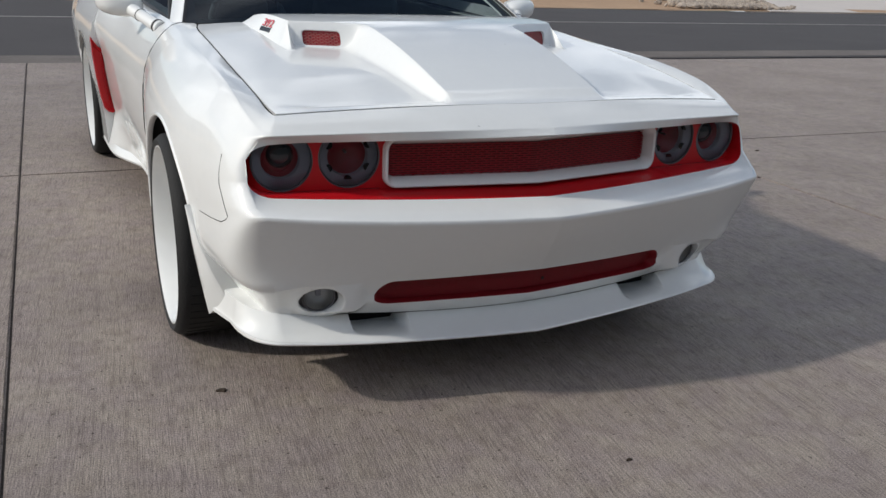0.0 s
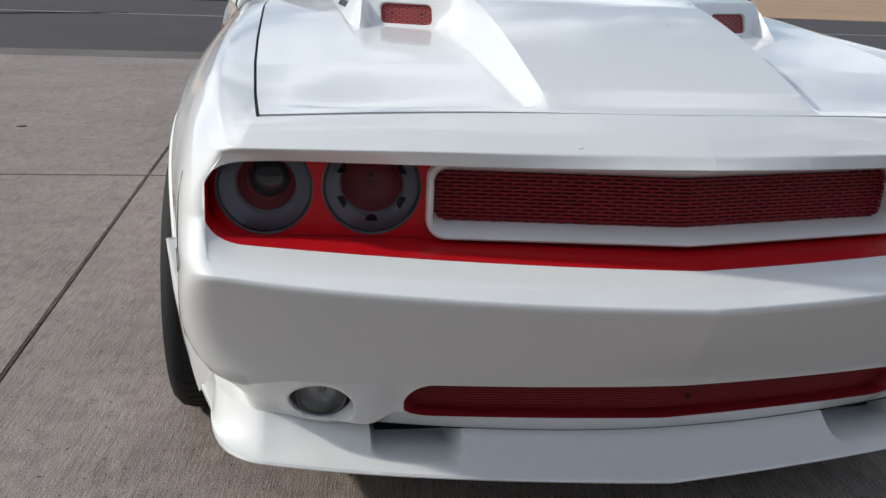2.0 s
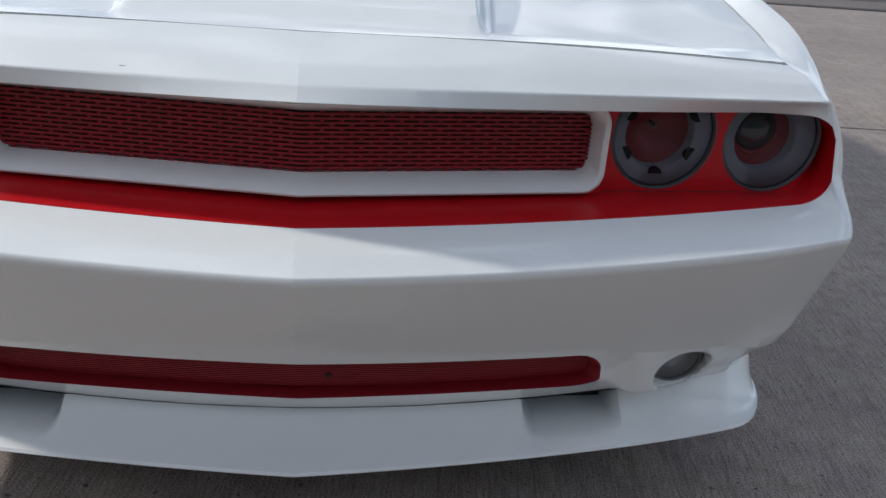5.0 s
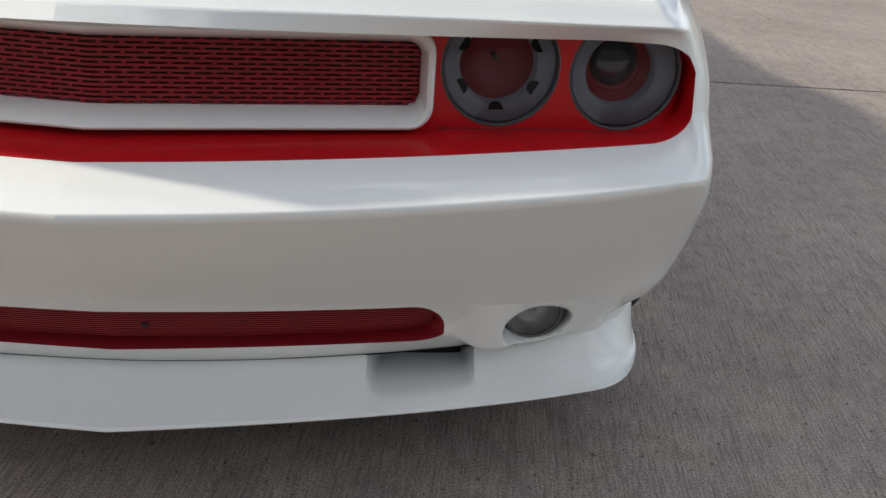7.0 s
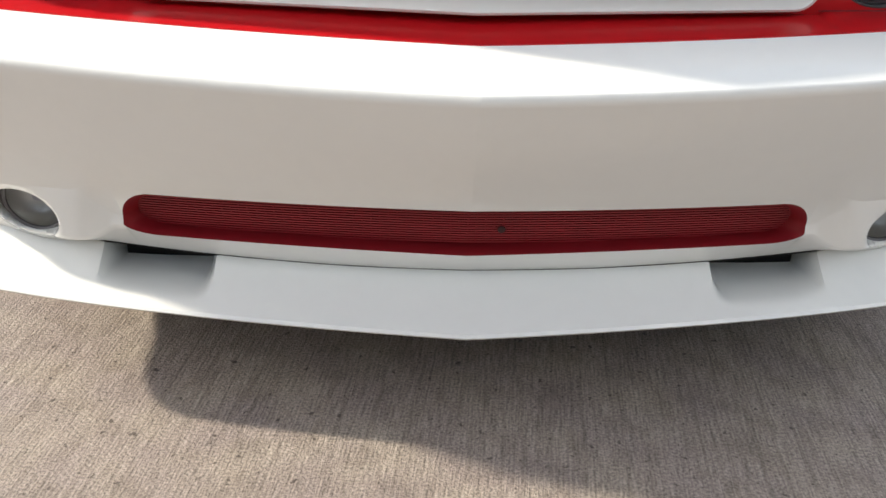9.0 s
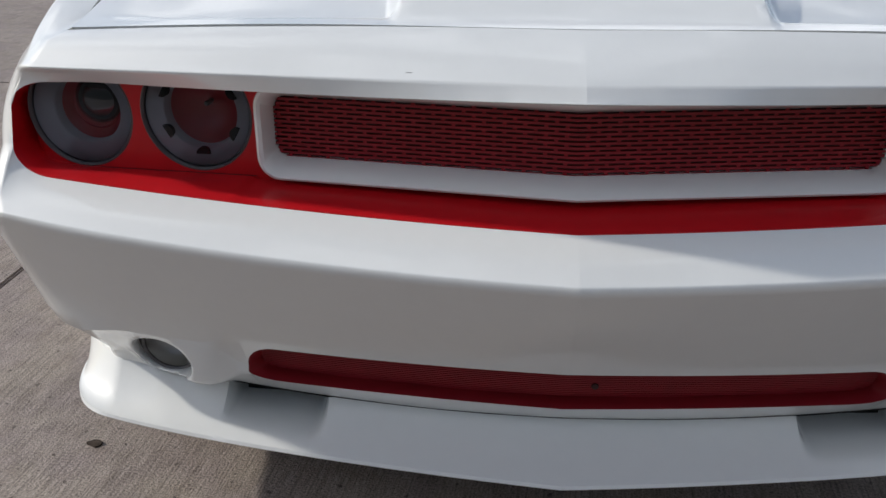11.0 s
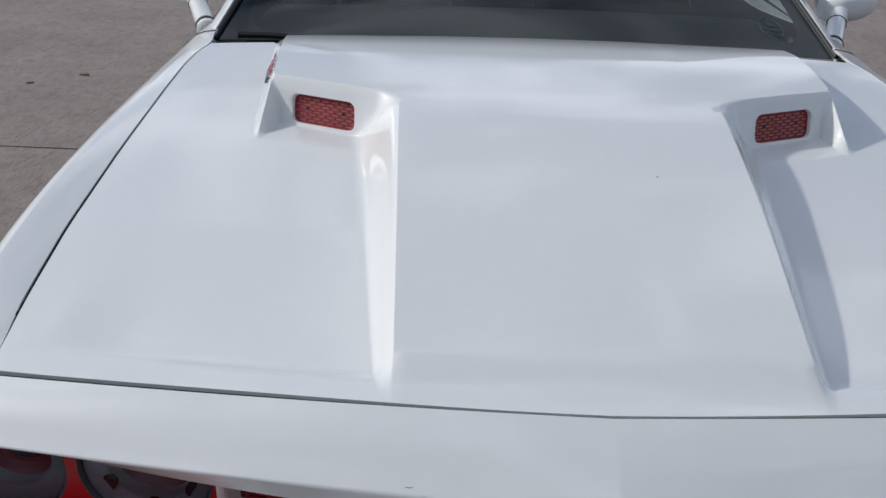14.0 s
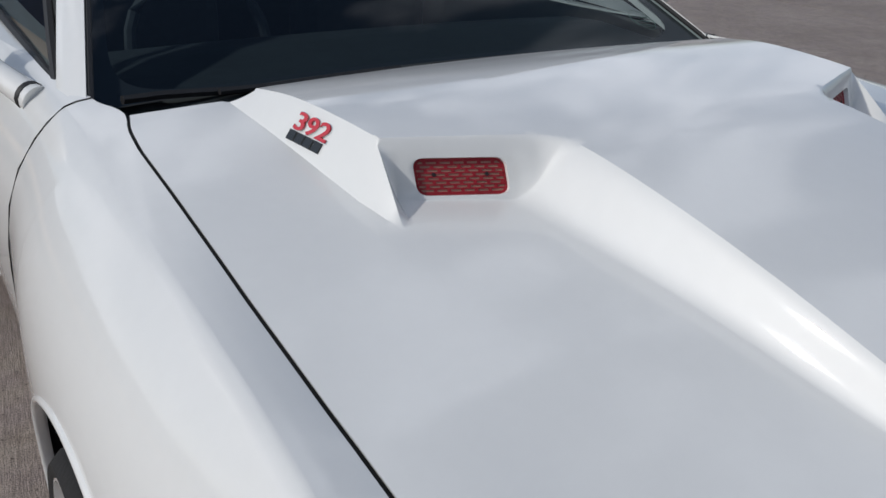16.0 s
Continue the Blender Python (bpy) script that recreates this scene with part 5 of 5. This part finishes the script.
# -- door mirrors
def mirror(s):
    c = Vector((s * 0.972, 2.03, 1.036))
    rows = []
    for v in np.linspace(0, math.pi, 15):
        row = []
        for a in np.linspace(0, 2 * math.pi, 29)[:-1]:
            q = lambda t, e: math.copysign(abs(t) ** e, t)
            x = 0.095 * q(math.sin(v), 0.75) * q(math.cos(a), 0.8)
            z = 0.054 * q(math.sin(v), 0.75) * q(math.sin(a), 0.8)
            y = -0.075 * math.cos(v) if math.cos(v) > 0 else -0.03 * math.cos(v)
            row.append(c + Vector((x, y + s * 0.25 * x, z + 0.10 * s * x)))
        rows.append(row)
    shell = part("door_mirror", lattice(rows, None, c, True), WHITE, car, "white door mirror on a slanted stalk")
    m = Matrix.Translation(c + Vector((0, 0.028, 0))) @ Matrix.Rotation(radians(-90), 4, "X") @ Matrix.Diagonal((0.085, 0.05, 1, 1))
    part("mirror_glass", spun([(0, 0.004), (1, 0.003), (1.0, 0)], m, 28), CHROME, shell, "silvered mirror glass")
    foot, knee = Vector((s * 0.852, 1.79, 0.962)), Vector((s * 0.935, 1.985, 1.020))
    part("mirror_stalk", tube([foot - (knee - foot) * 0.1, foot, foot.lerp(knee, 0.5), knee], [0.031, 0.028, 0.025, 0.029], 14), WHITE, shell)
    part("stalk_seal", tube([foot - (knee - foot) * 0.02, foot + (knee - foot) * 0.03], [0.0302, 0.0295], 16), BLACK, shell, "black rubber gasket")
    part("stalk_joint", tube([foot.lerp(knee, 0.60), foot.lerp(knee, 0.612)], [0.0275, 0.0275], 16), LINER, shell, "thin dark joint round the stalk")


for s in (-1, 1):
    mirror(s)

# small marks in the paint of the nose and hood
part("paint_chip", tube([(-0.238, 0.1255, 0.8446), (-0.233, 0.1245, 0.8446), (-0.2285, 0.1255, 0.8448)], [0.0002, 0.0005, 0.0002], 5), LINER, bumper, "tiny dark paint chip")
part("paint_speck", spun([(0, 0.0008), (0.0012, 0.0005), (0.0016, -0.001)], Matrix.Translation((0.128, 0.650, plateau(0.128, 0.650))), 8), CAVITY, hood, "tiny dark speck")


# ---- ground, road and the far side ----
TURN = radians(-1.9)               # the slabs lie askew to the car


def turned(x, y):
    return x * math.cos(TURN) - y * math.sin(TURN), x * math.sin(TURN) + y * math.cos(TURN)


ground = tagged(new("ground", None), "broomed concrete apron cast in large slabs", "ground", kind="structure")
bed = part("joint_bed", boxed((-40, -30, -0.30), (60, 8.2, -0.012)), JOINT, ground, smooth=False)
bed.matrix_world = Matrix.Rotation(TURN, 4, "Z")
GX = [-40, -22, -16.2, -10.9, -6.2, -1.535, 2.85, 7.3, 12, 17, 24, 40, 60]
GY = [-30, -20, -11.5, -5.6, -1.35, 3.285, 8.2]
for i in range(len(GX) - 1):
    for j in range(len(GY) - 1):
        ys = [GY[j], GY[j + 1]]
        for y0, y1 in zip(ys, ys[1:]):
            g = 0.004
            bm = boxed((GX[i] + g, y0 + g, -0.10), (GX[i + 1] - g, y1 - g, 0.0))
            edges = [e for e in bm.edges if all(v.co.z > -0.01 for v in e.verts)]
            bmesh.ops.bevel(bm, geom=edges, offset=0.006, segments=2, affect="EDGES")
            slab_ob = part("slab", bm, CONCRETE, ground, smooth=False)
            slab_ob.matrix_world = Matrix.Rotation(TURN, 4, "Z")

road = part("road", boxed((-160, 8.2, -0.30), (160, 18.4, -0.006)), ASPHALT, None, smooth=False)
tagged(road, "dark asphalt road with a thin pale line", "road", kind="structure")
road.matrix_world = Matrix.Rotation(TURN * 0.4, 4, "Z")
bm = lattice([[(x, y + 0.12 * noise.noise((x * 0.8, y, 0)) * k, -0.002) for x in np.linspace(-60, 60, 240)] for y, k in ((8.2, 0), (8.9, 1))], None, (0, 0, -5))
verge = part("worn_edge", bm, SEAL, road, "pale worn asphalt edge", smooth=False)
bm = bmesh.new()
box(bm, (-120, 14.0, -0.004), (120, 14.10, 0.0))
part("road_line", bm, LINE, road, "thin pale road line", smooth=False)
for k, (x0, y0, n) in enumerate(((-3.2, 14.2, 9), (-9, 12.0, 14))):
    pts = [(x0 - 0.25 * i, y0 - 0.12 * i + 0.12 * noise.noise((i * 0.7, k, 3)), 0.0) for i in range(n)]
    part("tar_crack", tube(pts, 0.012, 4), CAVITY, road, "dark tar-filled crack")


def bumpy(x0, x1, y0, y1, nx, ny, amp, z0=0.0, slope=0.0):
    return lattice([[(x, y, z0 + slope * (y - y0) + amp * noise.noise((x * 0.35, y * 0.5, 1.7))) for x in np.linspace(x0, x1, nx)] for y in np.linspace(y0, y1, ny)], None, ((x0 + x1) / 2, (y0 + y1) / 2, -50))


sand = part("sand_ground", bumpy(-300, 300, 18.3, 400, 140, 120, 0.08, 0.02), SAND, None)
tagged(sand, "tan bare sandy ground beyond the road", "ground", kind="structure")
edge = part("sand_edge", bumpy(-60, 60, 18.15, 18.8, 240, 6, 0.06, 0.0), SAND, None)
tagged(edge, "ragged sandy edge of the road", "ground", kind="structure")
bm = boxed((0, 18.2, -0.2), (60, 33.0, 0.03))
for v in bm.verts:
    if v.co.x < 1:
        v.co.x = 18.9 if v.co.y < 20 else 28.4
drive = part("far_driveway", bm, PALE, None, smooth=False)
tagged(drive, "pale concrete driveway across the road", "pavement", kind="structure")
walk_far = part("far_pavement", boxed((26.0, 33.0, -0.2), (70, 36.0, 0.10)), ASPHALT, None, smooth=False)
tagged(walk_far, "dark strip of paving before the hedge", "pavement", kind="structure")
kerb = part("far_kerb", boxed((30.5, 36.0, -0.2), (70, 36.4, 0.30)), PALE, None, smooth=False)
tagged(kerb, "pale low kerb before the hedge", "kerb", kind="structure")

# river rock heap along the driveway
rng = random.Random(5)
rocks, faces = [], []
ico = bmesh.new()
bmesh.ops.create_icosphere(ico, subdivisions=1, radius=1)
iv, jf = [v.co.copy() for v in ico.verts], [[v.index for v in f.verts] for f in ico.faces]
ico.free()
for _ in range(3200):
    t = rng.random()
    y = lerp(18.7, 33.0, t ** 1.3)
    x = lerp(17.9, 27.6, (y - 18.7) / 14.3) + rng.gauss(0, 1) * lerp(0.8, 0.9, t)
    r = rng.uniform(0.06, 0.13)
    sx, sy, sz, a = rng.uniform(0.8, 1.4), rng.uniform(0.7, 1.1), rng.uniform(0.5, 0.8), rng.uniform(0, 6.28)
    base = len(rocks)
    for v in iv:
        px, py = v.x * sx * r * rng.uniform(0.85, 1.1), v.y * sy * r
        rocks.append((x + px * math.cos(a) - py * math.sin(a), y + px * math.sin(a) + py * math.cos(a), 0.05 + v.z * sz * r + 0.06 * rng.random()))
    faces += [[base + k for k in f] for f in jf]
me = bpy.data.meshes.new("river_rocks")
me.from_pydata(rocks, [], faces)
me.materials.append(ROCK)
tagged(new("river_rocks", me), "pale rounded river rocks beside the driveway", "rocks", kind="stuff")

# far buildings: blue-grey wall and cream boarded pier
wall = part("far_wall", boxed((-60, 42.4, -0.2), (26.6, 42.8, 4.6)), BLUE_WALL, None, smooth=False)
tagged(wall, "blue-grey rendered wall across the road", "wall", kind="structure")
pier = tagged(new("boarded_pier"), "cream boarded pier at the end of the wall", "pier")
part("core", boxed((26.75, 42.05, 0), (30.3, 43.0, 4.5)), CREAM, pier, smooth=False)
for k in range(9):
    part("board", boxed((27.9, 41.93, 0.05 + 0.5 * k), (30.4, 42.05, 0.05 + 0.5 * k + 0.485)), CREAM, pier, bevel=0.01)
part("corner_post", boxed((26.6, 41.9, 0), (27.85, 42.1, 4.5)), CREAM, pier, bevel=0.02)


def shrub(x, y, w, h, seed):
    r = random.Random(seed)
    vs, fs = [], []
    for _ in range(1100):
        a, b = r.uniform(0, 6.28), r.uniform(0, 1.5)
        d = 0.45 + 0.55 * r.random() ** 0.5
        k = 0.8 + 0.25 * noise.noise((math.cos(a) * 2 + seed, math.sin(a) * 2, b * 2))
        p = Vector((x + w * d * k * math.cos(a) * math.cos(b), y + w * d * k * math.sin(a) * math.cos(b) * 0.8, 0.15 + h * d * k * math.sin(b)))
        u = Vector((r.gauss(0, 1), r.gauss(0, 1), r.gauss(0, 1))).normalized()
        v = u.orthogonal().normalized()
        s = r.uniform(0.06, 0.13)
        n = len(vs)
        vs.extend([p - u * s, p + v * s * 0.5, p + u * s, p - v * s * 0.5])
        fs.append((n, n + 1, n + 2, n + 3))
    me = bpy.data.meshes.new("crown")
    me.from_pydata(vs, [], fs)
    me.materials.append(LEAF)
    bush = tagged(new("shrub"), "dry brown-green shrub in the far hedge", "shrub", group="far hedge")
    crown = new("crown", me)
    crown.parent = bush
    part("trunk", tube([(x, y, 0.0), (x + 0.05, y, h * 0.5)], [0.08, 0.03], 7), BARK, bush)


for k in range(9):
    shrub(31.5 + 2.6 * k, 37.9 + 0.5 * (k % 2), 1.7, 2.4, k)
sapling = tagged(new("sapling"), "thin bare young tree in the rocks", "tree")
part("trunk", tube([(23.4, 31.0, 0.0), (23.5, 31.0, 1.2), (23.75, 31.0, 3.0)], [0.07, 0.05, 0.03], 7), BARK, sapling)
for a, z in ((0.6, 1.6), (2.4, 2.0), (4.0, 2.4)):
    part("limb", tube([(23.56, 31.0, z), (23.6 + 0.6 * math.cos(a), 31 + 0.5 * math.sin(a), z + 0.9)], [0.025, 0.01], 6), BARK, sapling)


# plain unseen wall added behind the camera: closes the place, dims the front
sky_block = part("sky_block_wall", boxed((-14, -6.9, -0.1), (14, -6.5, 4.0)), SKY_BLOCK, None, smooth=False)
tagged(sky_block, "plain unseen wall added to keep sky light off the front", "wall", kind="structure")


# scraps on the concrete
def scrap(x, y, size, seed):
    r = random.Random(seed)
    n = 9
    ring = [(x + size * r.uniform(0.6, 1.2) * math.cos(2 * math.pi * k / n) * 1.6, y + size * r.uniform(0.5, 1.1) * math.sin(2 * math.pi * k / n), 0.003 + 0.004 * r.random()) for k in range(n)]
    bm = lattice([[(x, y, 0.008)] * n, ring, [(a, b, 0.0005) for a, b, c in ring]], None, (x, y, -1), True)
    ob = part("dry_leaf", bm, DEBRIS)
    tagged(ob, "small dark dry leaf on the concrete", "leaf", group="scraps on the concrete")


for x, y, s_, k in ((-0.923, 0.404, 0.012, 1), (0.024, -0.382, 0.006, 2), (3.53, 2.77, 0.012, 3), (-2.35, 4.6, 0.02, 4), (-2.6, 4.4, 0.015, 5), (2.9, 2.1, 0.008, 6)):
    scrap(x, y, s_, k)
